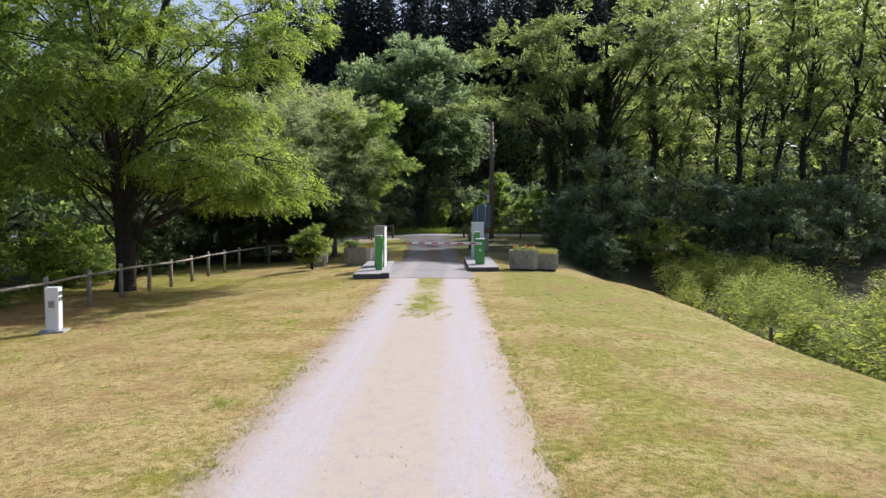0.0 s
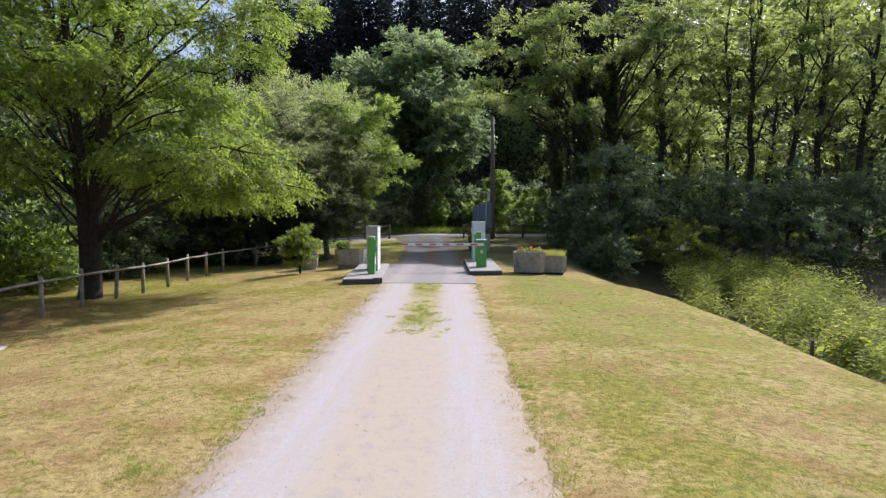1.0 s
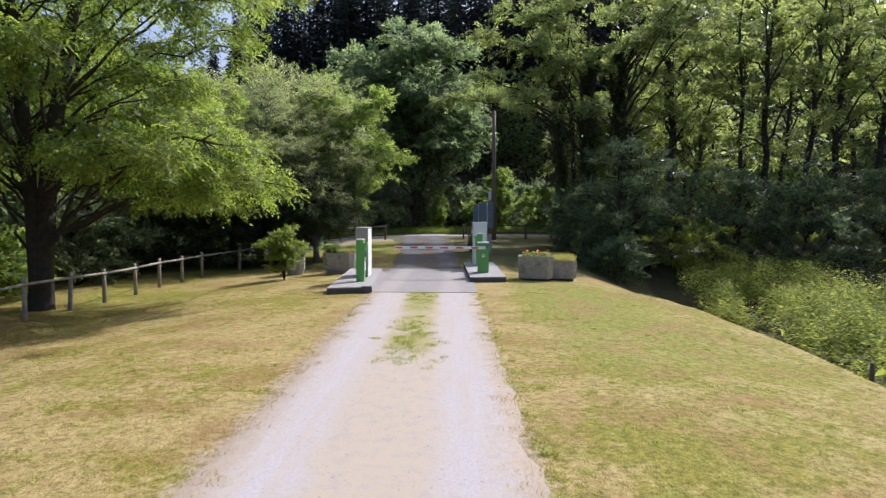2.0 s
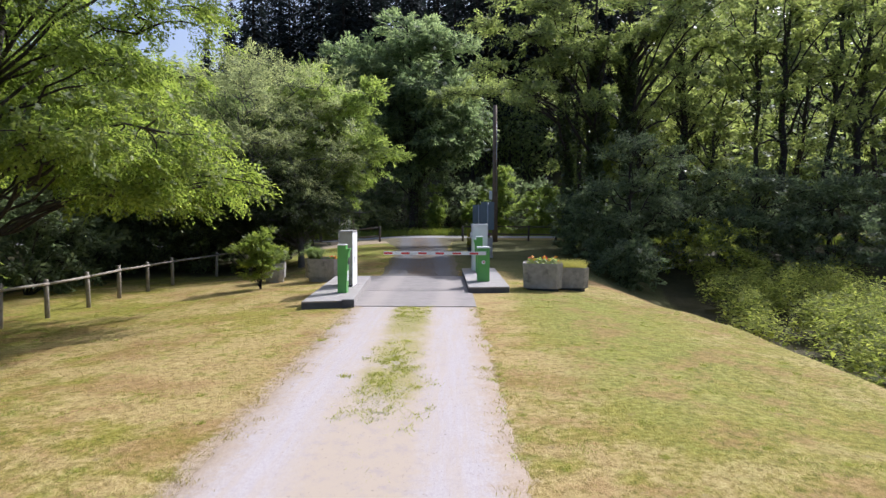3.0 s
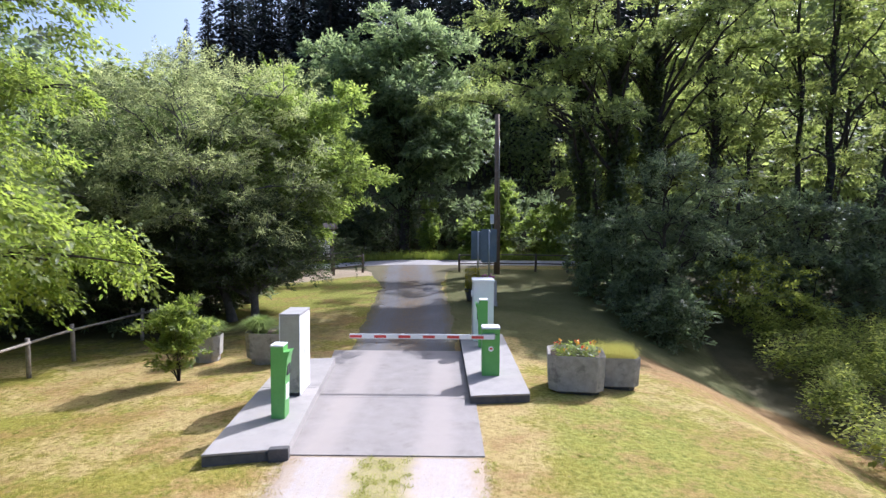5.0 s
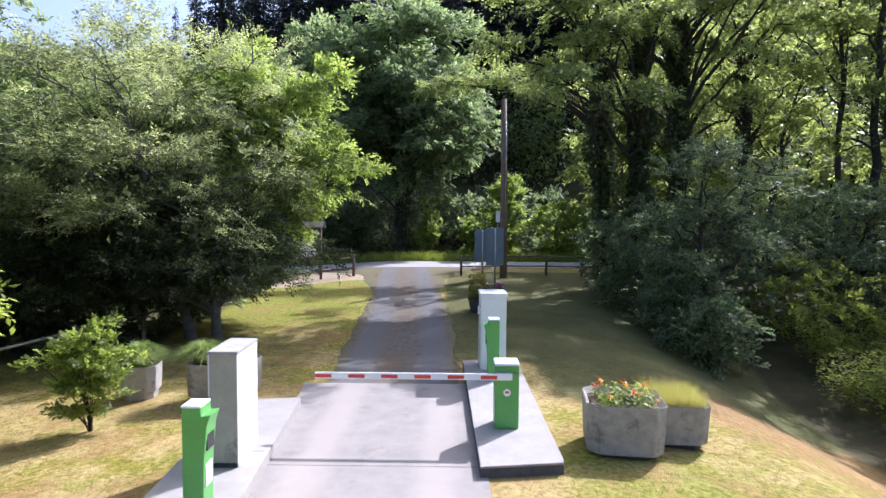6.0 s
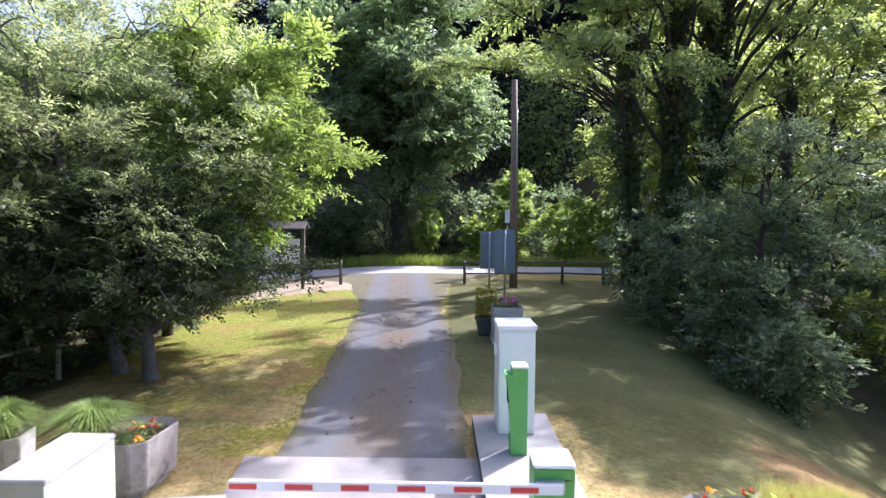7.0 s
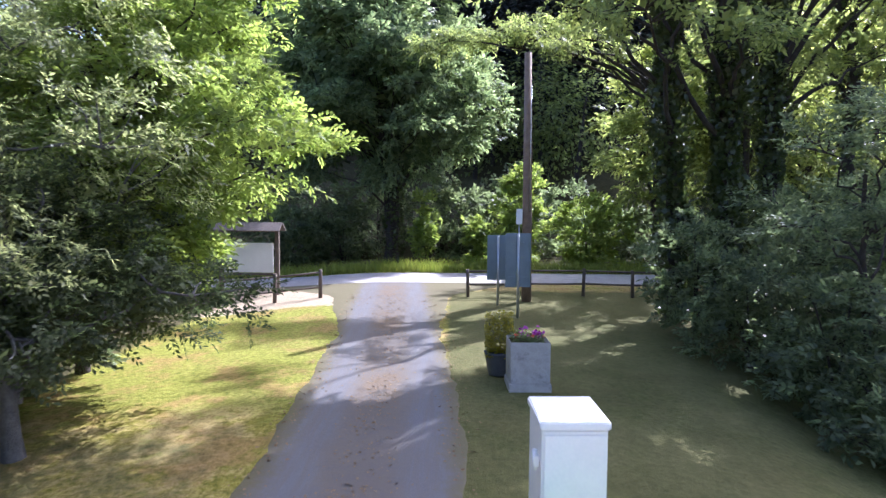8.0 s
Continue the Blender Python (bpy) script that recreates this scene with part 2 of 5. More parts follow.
BOARD = surface("white board", (0.66, 0.655, 0.63), (0.76, 0.755, 0.73), 2, 30, 0.6, 0.05, 0.001)
SHINGLE = surface("wood shingles", (0.08, 0.065, 0.055), (0.17, 0.14, 0.12), 10, 50, 0.9, 0.6, 0.01)
POT = surface("dark pot", (0.05, 0.055, 0.06), (0.10, 0.105, 0.11), 6, 60, 0.6)

LEAF_LIME = leafy("lime leaves", (0.095, 0.155, 0.035), (0.355, 0.43, 0.105), 0.54, (1.2, 1.2, 0.72))
LEAF_WILLOW = leafy("grey willow leaves", (0.10, 0.14, 0.065), (0.50, 0.54, 0.28), 0.58, (1.18, 1.17, 0.9), body=0.36)
LEAF_FRESH = leafy("fresh leaves", (0.15, 0.22, 0.055), (0.38, 0.46, 0.13), 0.55)
LEAF_MID = leafy("mid green leaves", (0.075, 0.125, 0.045), (0.30, 0.38, 0.15), 0.5, body=0.4)
LEAF_ASH = leafy("ash leaves", (0.08, 0.13, 0.07), (0.385, 0.455, 0.235), 0.54, (1.16, 1.2, 0.92))
LEAF_WOOD = leafy("woodland leaves", (0.125, 0.17, 0.06), (0.42, 0.47, 0.165), 0.6, (1.18, 1.18, 0.85))
LEAF_EDGE = leafy("shaded woodland leaves", (0.105, 0.15, 0.062), (0.41, 0.465, 0.175), 0.58, (1.2, 1.2, 0.85))
# Dark tone, part of it standing in for shade on bank and thicket.
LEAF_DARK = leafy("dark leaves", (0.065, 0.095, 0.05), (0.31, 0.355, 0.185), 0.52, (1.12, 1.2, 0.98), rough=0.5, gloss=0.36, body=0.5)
# Darker than the leaves themselves: shade under the willow put into the colour.
LEAF_SHADE = leafy("leaves with shade in the colour", (0.034, 0.052, 0.025), (0.145, 0.175, 0.083), 0.45, (1.12, 1.18, 0.9), rough=0.6, gloss=0.16, body=0.42)
LEAF_IVY = leafy("ivy leaves", (0.04, 0.065, 0.02), (0.12, 0.16, 0.05), 0.35, rough=0.4, gloss=0.5)
LEAF_MARSH = leafy("marsh leaves", (0.105, 0.15, 0.03), (0.45, 0.48, 0.11), 0.52, rough=0.7, body=0.6, gloss=0.15)
LEAF_SHRUB = leafy("pale shrub leaves", (0.15, 0.22, 0.045), (0.38, 0.45, 0.11), 0.45)
LEAF_GOLD = leafy("golden leaves", (0.26, 0.24, 0.02), (0.50, 0.45, 0.05), 0.4)
NEEDLE = leafy("fir needles", (0.014, 0.023, 0.027), (0.045, 0.06, 0.062), 0.2, (1, 1, 0.8))
GRASS_TALL = leafy("tall grass", (0.10, 0.15, 0.02), (0.30, 0.33, 0.07), 0.4, body=0.95)
GRASS_STRAW = leafy("yellow grass", (0.28, 0.28, 0.08), (0.50, 0.46, 0.17), 0.4, body=0.95)
GRASS_DRY = leafy("short dry grass", (0.27, 0.24, 0.06), (0.46, 0.36, 0.14), 0.3, (1.1, 1.05, 0.6), body=0.95)
GRASS_GREEN = leafy("green lawn grass", (0.22, 0.25, 0.05), (0.38, 0.40, 0.10), 0.4, body=0.95)
GRASS_WEED = leafy("weed leaves", (0.23, 0.255, 0.04), (0.42, 0.42, 0.11), 0.4, body=0.95)
GRASS_BLUE = leafy("tuft grass", (0.14, 0.20, 0.05), (0.34, 0.42, 0.15), 0.4, body=0.95)
BLOOM_RED = leafy("red petals", (0.45, 0.04, 0.02), (0.75, 0.12, 0.05), 0.3, (1.1, 0.9, 0.9), body=0.95)
BLOOM_GOLD = leafy("golden petals", (0.60, 0.28, 0.02), (0.80, 0.50, 0.05), 0.3, (1.1, 1, 0.8), body=0.95)
BLOOM_PINK = leafy("purple petals", (0.28, 0.03, 0.25), (0.50, 0.08, 0.42), 0.3, (1.1, 0.9, 1.1), body=0.95)


# ---- mesh helpers ----
def mesh_from(name, verts, faces, mat, smooth=False):
    me = bpy.data.meshes.new(name)
    verts, faces = np.asarray(verts, np.float32), np.asarray(faces, np.int32)
    me.vertices.add(len(verts))
    me.vertices.foreach_set("co", verts.ravel())
    me.loops.add(faces.size)
    me.loops.foreach_set("vertex_index", faces.ravel())
    me.polygons.add(len(faces))
    me.polygons.foreach_set("loop_start", np.arange(len(faces), dtype=np.int32) * faces.shape[1])
    if smooth:
        me.polygons.foreach_set("use_smooth", np.ones(len(faces), bool))
    me.update(calc_edges=True)
    me.materials.append(mat)
    return me


def hang(name, me, parent=None, label=""):
    ob = new(name, me)
    ob.parent = parent
    return tagged(ob, label)


def part(name, bm, mat, parent=None, label=""):
    me = bpy.data.meshes.new(name)
    bm.to_mesh(me)
    bm.free()
    for one in mat if isinstance(mat, (list, tuple)) else (mat,):
        me.materials.append(one)
    return hang(name, me, parent, label)


def thing(name, label, category, at=(0, 0, 0), turn=0.0, group="", kind=""):
    ob = new(name)
    ob.empty_display_size = 0.2
    ob.matrix_basis = pose(*at, 0, 0, turn)
    return tagged(ob, label, category, group, kind)


def box(x0, x1, y0, y1, z0, z1, bevel=0.0, bm=None):
    out = bmesh.new()
    bmesh.ops.create_cube(out, size=1, matrix=Matrix.LocRotScale(((x0 + x1) / 2, (y0 + y1) / 2, (z0 + z1) / 2), None, (x1 - x0, y1 - y0, z1 - z0)))
    if bevel:
        bmesh.ops.bevel(out, geom=out.edges[:], offset=bevel, segments=2, affect="EDGES")
    return out


def prism(points, z0, z1, bevel=0.0, top=1.0):
    """An upright prism over the corner points; top scales its upper ring about their middle."""
    out = bmesh.new()
    mx, my = sum(p[0] for p in points) / len(points), sum(p[1] for p in points) / len(points)
    low = [out.verts.new((mx + (x - mx), my + (y - my), z0)) for x, y in points]
    high = [out.verts.new((mx + (x - mx) * top, my + (y - my) * top, z1)) for x, y in points]
    out.faces.new(low[::-1]), out.faces.new(high)
    for n in range(len(points)):
        k = (n + 1) % len(points)
        out.faces.new((low[n], low[k], high[k], high[n]))
    bmesh.ops.recalc_face_normals(out, faces=out.faces[:])
    if bevel:
        bmesh.ops.bevel(out, geom=out.edges[:], offset=bevel, segments=2, affect="EDGES")
    return out


def tube(points, radii, sides=7):
    """Verts and quads of a tapered tube along points."""
    pts, radii = np.asarray(points, float), np.asarray(radii, float)
    way = np.gradient(pts, axis=0)
    way /= np.linalg.norm(way, axis=1, keepdims=True) + 1e-9
    ref = np.array([0.31, 0.95, 0.05]) if abs(way[:, 1]).mean() < 0.8 else np.array([1.0, 0.1, 0.2])
    a = np.cross(way, ref)
    a /= np.linalg.norm(a, axis=1, keepdims=True) + 1e-9
    b = np.cross(way, a)
    ang = np.arange(sides) * 2 * np.pi / sides
    ring = pts[:, None] + radii[:, None, None] * (np.cos(ang)[None, :, None] * a[:, None] + np.sin(ang)[None, :, None] * b[:, None])
    n = len(pts)
    i, j = np.meshgrid(np.arange(n - 1), np.arange(sides), indexing="ij")
    k = (j + 1) % sides
    faces = np.stack([i * sides + j, i * sides + k, (i + 1) * sides + k, (i + 1) * sides + j], -1).reshape(-1, 4)
    return ring.reshape(-1, 3), faces


def joined(pieces):
    verts, faces, at = [], [], 0
    for v, f in pieces:
        verts.append(v), faces.append(f + at)
        at += len(v)
    return np.concatenate(verts), np.concatenate(faces)


def round_bar(points, radii, sides=10):
    """A closed round bar as a bmesh."""
    v, f = tube(points, radii, sides)
    out = bmesh.new()
    vs = [out.verts.new(p) for p in v]
    for q in f:
        out.faces.new([vs[n] for n in q])
    out.faces.new(vs[:sides]), out.faces.new(vs[-sides:])
    bmesh.ops.recalc_face_normals(out, faces=out.faces[:])
    for face in out.faces:
        face.smooth = len(face.verts) == 4
    return out


def unit(v):
    return v / (np.linalg.norm(v, axis=-1, keepdims=True) + 1e-9)


def leaf_faces(rng, p, out, size, slim=0.5, flat=0.6, droop=0.2, wild=0.7):
    """One folded four-cornered leaf at each place p, pointing outwards."""
    n = len(p)
    up_ = unit(flat * np.array([0, 0, 0.9]) + 0.6 * out + 0.28 * rng.normal(size=(n, 3)))
    d = wild * rng.normal(size=(n, 3)) + 0.5 * out + (0, 0, -droop)
    d = unit(d - (d * up_).sum(1, keepdims=True) * up_)
    side = np.cross(d, up_)
    long = (size * rng.uniform(0.6, 1.35, n))[:, None]
    wide = long * slim
    v = np.stack([p - d * long * 0.5, p + side * wide * 0.5 + up_ * wide * 0.18, p + d * long * 0.5, p - side * wide * 0.5 + up_ * wide * 0.18], 1)
    return v.reshape(-1, 3), np.arange(4 * n).reshape(-1, 4)


def leaf_quads(rng, p, d, up_, size, slim=0.5):
    """Folded four-cornered leaves along given directions, upper sides given too."""
    n = len(p)
    d = unit(d)
    up_ = unit(up_ - (up_ * d).sum(1, keepdims=True) * d)
    side = np.cross(d, up_)
    long = (size * rng.uniform(0.65, 1.3, n))[:, None]
    wide = long * slim
    v = np.stack([p, p + d * long * 0.5 + side * wide * 0.5 + up_ * wide * 0.15, p + d * long - up_ * long * 0.08, p + d * long * 0.5 - side * wide * 0.5 + up_ * wide * 0.15], 1)
    return v.reshape(-1, 3), np.arange(4 * n).reshape(-1, 4)


def sprays(rng, q, out, per, reach, leaf, slim, flat=0.6, droop=0.3, row=11):
    """Leafy twigs round each place q: leaves in two rows along a drooping twig, facing alike."""
    s = max(1, per // row)
    n = len(q) * s
    k = np.repeat(np.arange(len(q)), s)
    base = q[k] + rng.normal(size=(n, 3)) * reach * (0.6, 0.6, 0.4)
    axis = unit(0.9 * out[k] + 0.62 * rng.normal(size=(n, 3)) * (1, 1, 0.55) + (0, 0, -0.45 * droop))
    up_ = (0, 0, 0.8 * flat) + 0.55 * out[k] + 0.3 * rng.normal(size=(n, 3))
    up_ = unit(up_ - (up_ * axis).sum(1, keepdims=True) * axis)
    side = np.cross(axis, up_)
    long = reach * rng.uniform(1.0, 2.3, n)
    j = np.repeat(np.arange(n), row)
    step = np.tile(np.arange(row), n)
    t = ((step + rng.uniform(0.2, 0.8, len(j))) / row)[:, None]
    hand = np.where(step % 2, 1.0, -1.0)[:, None]
    p = base[j] + axis[j] * long[j, None] * (t - 0.3) + side[j] * hand * leaf * 0.1
    p[:, 2] -= droop * long[j] * t[:, 0] ** 2 * 0.5
    d = axis[j] * (0.45 + 0.6 * t) + side[j] * hand * (1.0 - 0.5 * t) + 0.22 * rng.normal(size=p.shape) + (0, 0, -0.3 * droop)
    return leaf_quads(rng, p, d, up_[j] + 0.2 * rng.normal(size=p.shape), leaf, slim)


def blades(rng, p, tall, wide, lean=0.35):
    """Single upright blades of grass, a triangle each."""
    n = len(p)
    a = rng.uniform(0, 2 * np.pi, n)
    side = np.stack([np.cos(a), np.sin(a), 0 * a], 1) * (wide / 2)
    h = (tall * rng.uniform(0.5, 1.3, n))[:, None]
    tip = p + h * (np.array([0, 0, 1.0]) + lean * rng.normal(size=(n, 3)) * (1, 1, 0.1 / max(lean, 0.5)))
    return np.stack([p - side, p + side, tip], 1).reshape(-1, 3), np.arange(3 * n).reshape(-1, 3)


def smooth(a, b, x):
    t = np.clip((x - a) / (b - a), 0, 1)
    return t * t * (3 - 2 * t)


# ---- the lie of the land ----
def crest(y):
    return np.interp(y, (0, 12, 20, 23, 26, 30, 34, 38, 44), (6.6, 6.2, 6.3, 5.9, 4.9, 4.4, 4.5, 5.0, 7.5))


def middle(y):
    """The middle line of the drive."""
    return np.interp(y, (-20, 5, 12, 21.5, 28, 36.7, 45, 50), (0.1, -0.27, -0.38, -0.54, -0.82, -1.15, -1.85, -2.2))


def land(x, y):
    x, y = np.asarray(x, float), np.asarray(y, float)
    z = 0.027 * np.clip(y - 29.5, 0, 18)
    z = z - 0.36 * smooth(2.2, 9.5, -x) - 0.35 * smooth(10, 17, -x)
    c = crest(y)
    deep = 1.65 - 1.3 * smooth(31, 42, y) - 0.35 * smooth(44, 50, y)
    z = z - 0.2 * smooth(1.8, 6.2, x) * (1 - smooth(40, 46, y)) - deep * smooth(c - 0.1, c + 1.7 + 3.4 * smooth(22, 27, y), x)
    z = z + 0.05 * np.sin(x * 0.9 + 1.3 * np.sin(y * 0.4)) * np.sin(y * 0.6) * smooth(2.0, 5.0, abs(x + 0.5)) * (1 - smooth(46, 49, y))
    z = z + 8 * smooth(54, 84, y) * smooth(18, 45, x) + 1.4 * smooth(24, 45, x) + 5 * smooth(50, 130, x) + (9 * smooth(64, 90, y) + 30 * smooth(82, 150, y) + 40 * smooth(150, 420, y)) * smooth(-48, -14, x) * (1 - 0.15 * smooth(18, 60, x)) + 10 * smooth(30, 90, -x) + 34 * smooth(120, 230, y) * (1 - smooth(-60, -30, x))
    return z


def axis_steps(*runs):
    return np.unique(np.concatenate([np.arange(a, b + 1e-6, s) for a, b, s in runs]).round(4))


gx = axis_steps((-420, -60, 20), (-60, -16, 2), (-16, 16, 0.25), (16, 60, 2), (60, 420, 20))
gy = axis_steps((-200, -20, 20), (-20, 0, 1), (0, 56, 0.25), (56, 150, 3), (150, 700, 25))
xx, yy = np.meshgrid(gx, gy)
gi = np.arange(len(gx) * len(gy)).reshape(len(gy), len(gx))
ground = hang("ground", mesh_from("ground", np.stack([xx, yy, land(xx, yy)], -1).reshape(-1, 3),
              np.stack([gi[:-1, :-1], gi[:-1, 1:], gi[1:, 1:], gi[1:, :-1]], -1).reshape(-1, 4), LAWN, True))
cover = np.maximum.reduce([smooth(55.2, 57, yy), smooth(13, 16, -xx), smooth(0.6, 1.5, xx - crest(yy)) * (1 - smooth(22, 26, yy)) + smooth(4.0, 5.5, xx - crest(yy)) * smooth(22, 26, yy) * (1 - smooth(48, 49, yy)), smooth(9.5, 12, xx) * (1 - smooth(47, 49, yy)), smooth(-0.5, 1.5, -xx - 7.2) * smooth(29, 33, yy) * (1 - smooth(46, 49, yy))])
lush = np.clip(0.27 - 0.02 * smooth(0.5, 1.0, xx) + 0.15 * smooth(12, 16, yy) * (1 - smooth(24, 25.5, yy)) * smooth(0.9, 1.6, xx) * (1 - smooth(3.8, 5.2, xx)) + 0.44 * smooth(0.7, 2.6, xx) + 0.5 * smooth(4.5, 8.5, -xx) * smooth(12, 18, yy) + 0.85 * smooth(33, 37, yy) * smooth(-1.0, 1.5, -xx) - 0.1 * smooth(26.5, 28, yy) * (1 - smooth(33, 36, yy)) * smooth(1.8, 2.6, -xx) - 0.45 * smooth(25, 28, yy) * smooth(0, 2, xx) - 0.35 * smooth(24, 26, yy) * (1 - smooth(27, 29, yy)) * smooth(2, 3, -xx) + 0.3 * smooth(17, 22, yy) * (1 - smooth(1.2, 3, np.abs(xx + 3.5))), 0, 1)
bare = np.exp(-np.clip(np.abs(xx - middle(yy)) - 1.2, 0, 9) / np.where(xx < middle(yy), 0.45, 0.3)) * (1 - 0.65 * smooth(26, 28, yy)) * (yy < 49) + 0.8 * smooth(43.6, 45.2, yy - 0.15 * xx) * (yy < 49.4) * smooth(9.8, 8, -xx) * (xx < -1)
soil = 0.75 * np.exp(-((xx + 10.2) / 3.0) ** 2 - ((yy - 16.5) / 5.5) ** 2) + 0.5 * smooth(-1.2, 0.8, xx - crest(yy)) * smooth(22, 26, yy) * (1 - smooth(28.5, 32, yy)) + 0.15 * smooth(2.6, 5.5, xx) * smooth(25.0, 28.5, yy) * (1 - smooth(34, 37, yy))
# Where tree shade is painted on the lawn, right and left of the drive.
tree_shade = np.clip(smooth(-0.4, 0.4, xx) * smooth(30, 31, yy) * (1 - smooth(46, 48.5, yy)) + 0.8 * smooth(1.6, 2.6, xx) * smooth(26.3, 28.5, yy) * (1 - smooth(30, 31, yy)) + 0.6 * smooth(2.2, 3.2, -xx) * smooth(27.5, 29.5, yy) * (1 - smooth(33, 36, yy)), 0, 1)
for what, how in (("tree_shade", tree_shade), ("lush", lush), ("bare", np.clip(bare, 0, 1)), ("soil", np.clip(soil, 0, 1))):
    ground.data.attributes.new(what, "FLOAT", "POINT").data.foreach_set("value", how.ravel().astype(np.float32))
ground.data.attributes.new("woodland", "FLOAT", "POINT").data.foreach_set("value", cover.ravel().astype(np.float32))
tagged(ground, "sunburnt mown lawn, straw yellow with green patches", "ground", kind="structure")


def strip(name, rows_y, half, lift, mat, label, category, shift=0.0, ragged=0.0, seed=3):
    """A piece of drive laid on the land, with uneven edges. half: half its width along y."""
    rng = np.random.default_rng(seed)
    y = np.asarray(rows_y)
    w = np.array([half(v) for v in y])
    across = np.array([-1, -0.96, -0.75, -0.5, -0.25, 0, 0.25, 0.5, 0.75, 0.96, 1.0])
    edge_l, edge_r = (np.convolve(rng.normal(size=len(y) + 4), np.ones(5) / 5, "valid") * ragged for _ in range(2))
    lat = across[None] * w[:, None]
    lat[:, :2] += edge_l[:, None]
    lat[:, -2:] += edge_r[:, None]
    x = middle(y)[:, None] + shift + lat
    yy2 = np.repeat(y[:, None], len(across), 1)
    z = land(x, yy2) + lift
    z[:, 0] -= lift * 0.9
    z[:, -1] -= lift * 0.9
    idx = np.arange(x.size).reshape(x.shape)
    f = np.stack([idx[:-1, :-1], idx[:-1, 1:], idx[1:, 1:], idx[1:, :-1]], -1).reshape(-1, 4)
    me = mesh_from(name, np.stack([x, yy2, z], -1).reshape(-1, 3), f, mat, True)
    uv = me.uv_layers.new(name="UVMap")
    flat = np.stack([lat, yy2], -1).reshape(-1, 2)
    uv.data.foreach_set("uv", flat[f.ravel()].astype(np.float32).ravel())
    grown = 0.10 + 0.34 * np.exp(-((yy2 - 15.2) / 1.3) ** 2) + 0.24 * smooth(15.5, 17, yy2) + 0.2 * smooth(18.2, 19.4, yy2) - 0.12 * smooth(9, 4, yy2) if half(0) == half(10) and y[0] < 0 else 0.25 + 0.1 * np.sin(yy2 * 1.1)
    me.attributes.new("weeds", "FLOAT", "POINT").data.foreach_set("value", grown.ravel().astype(np.float32))
    return tagged(hang(name, me), label, category, kind="structure")


strip("road", np.arange(-20, 21.71, 0.13), lambda y: 1.37, 0.014, GRAVEL, "pale gravel drive with a weedy crown between wheel tracks", "drive", ragged=0.09)
strip("road", np.arange(28.5, 49.4, 0.2), lambda y: 1.35 + 0.5 * smooth(40, 45.5, y) + 2.6 * smooth(45, 49.4, y), 0.014, ASPHALT, "grey worn asphalt drive with leaf litter along the crown", "drive", ragged=0.12, seed=5)
lane_x, lane_y = axis_steps((-90, 90, 1.0)), np.array([49.2, 49.6, 51, 52.6, 53.0])
lx, ly = np.meshgrid(lane_x, lane_y)
li = np.arange(lx.size).reshape(lx.shape)
tagged(hang("road", mesh_from("lane", np.stack([lx, ly, land(lx, ly) + 0.022], -1).reshape(-1, 3), np.stack([li[:-1, :-1], li[:-1, 1:], li[1:, 1:], li[1:, :-1]], -1).reshape(-1, 4), LANE, True)),
       "light grey country lane crossing beyond the fence", "road", kind="structure")


def slab(name, y0, y1, seed):
    """A cast concrete piece of the drive between the two islands."""
    xl0, xr0, xl1, xr1 = middle(y0) - 1.5, middle(y0) + 1.42, middle(y1) - 1.75, middle(y1) + 1.5
    bm = prism([(xl0, y0), (xr0, y0 + 0.02), (xr1, y1 + 0.02), (xl1, y1)], -0.12, 0.017, 0.003)
    return tagged(part("pavement", bm, CONCRETE), "light grey cast concrete slab with a joint", "slab", kind="structure")


slab("pavement", 21.68, 24.52, 1)
slab("pavement", 24.532, 28.6, 2)


# ---- barrier islands ----
def island(name, corners, label, lit):
    """A raised block with a pale top plate. Light and shade are put in the side colours: dark all round, a pale face
    along the sunny side from corner lit to the next.
    """
    ob = thing(name, label, "traffic island")
    part("block", prism(corners, -0.12, 0.13, 0.01), ISLAND_SIDE, ob, "dark sides with shade in the colour")
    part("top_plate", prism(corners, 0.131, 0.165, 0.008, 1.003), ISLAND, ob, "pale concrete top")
    # The side toward the sun is faced pale to read as sunlit.
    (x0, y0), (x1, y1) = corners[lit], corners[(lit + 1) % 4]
    part("lit_face", prism([(x0 - 0.05, y0 + 0.05), (x0 + 0.014, y0 + 0.05), (x1 + 0.014, y1 - 0.01), (x1 - 0.05, y1 - 0.01)], -0.1, 0.1675, 0.005), ISLAND, ob, "pale face with sunlight in the colour")
    return ob


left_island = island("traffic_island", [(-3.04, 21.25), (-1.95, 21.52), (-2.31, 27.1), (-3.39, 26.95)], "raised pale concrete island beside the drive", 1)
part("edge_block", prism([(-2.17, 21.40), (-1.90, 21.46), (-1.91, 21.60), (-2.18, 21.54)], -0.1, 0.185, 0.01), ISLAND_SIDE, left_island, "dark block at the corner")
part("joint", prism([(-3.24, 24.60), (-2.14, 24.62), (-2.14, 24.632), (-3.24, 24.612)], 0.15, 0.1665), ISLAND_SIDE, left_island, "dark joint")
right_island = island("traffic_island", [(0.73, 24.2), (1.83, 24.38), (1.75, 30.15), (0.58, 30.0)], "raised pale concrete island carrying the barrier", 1)


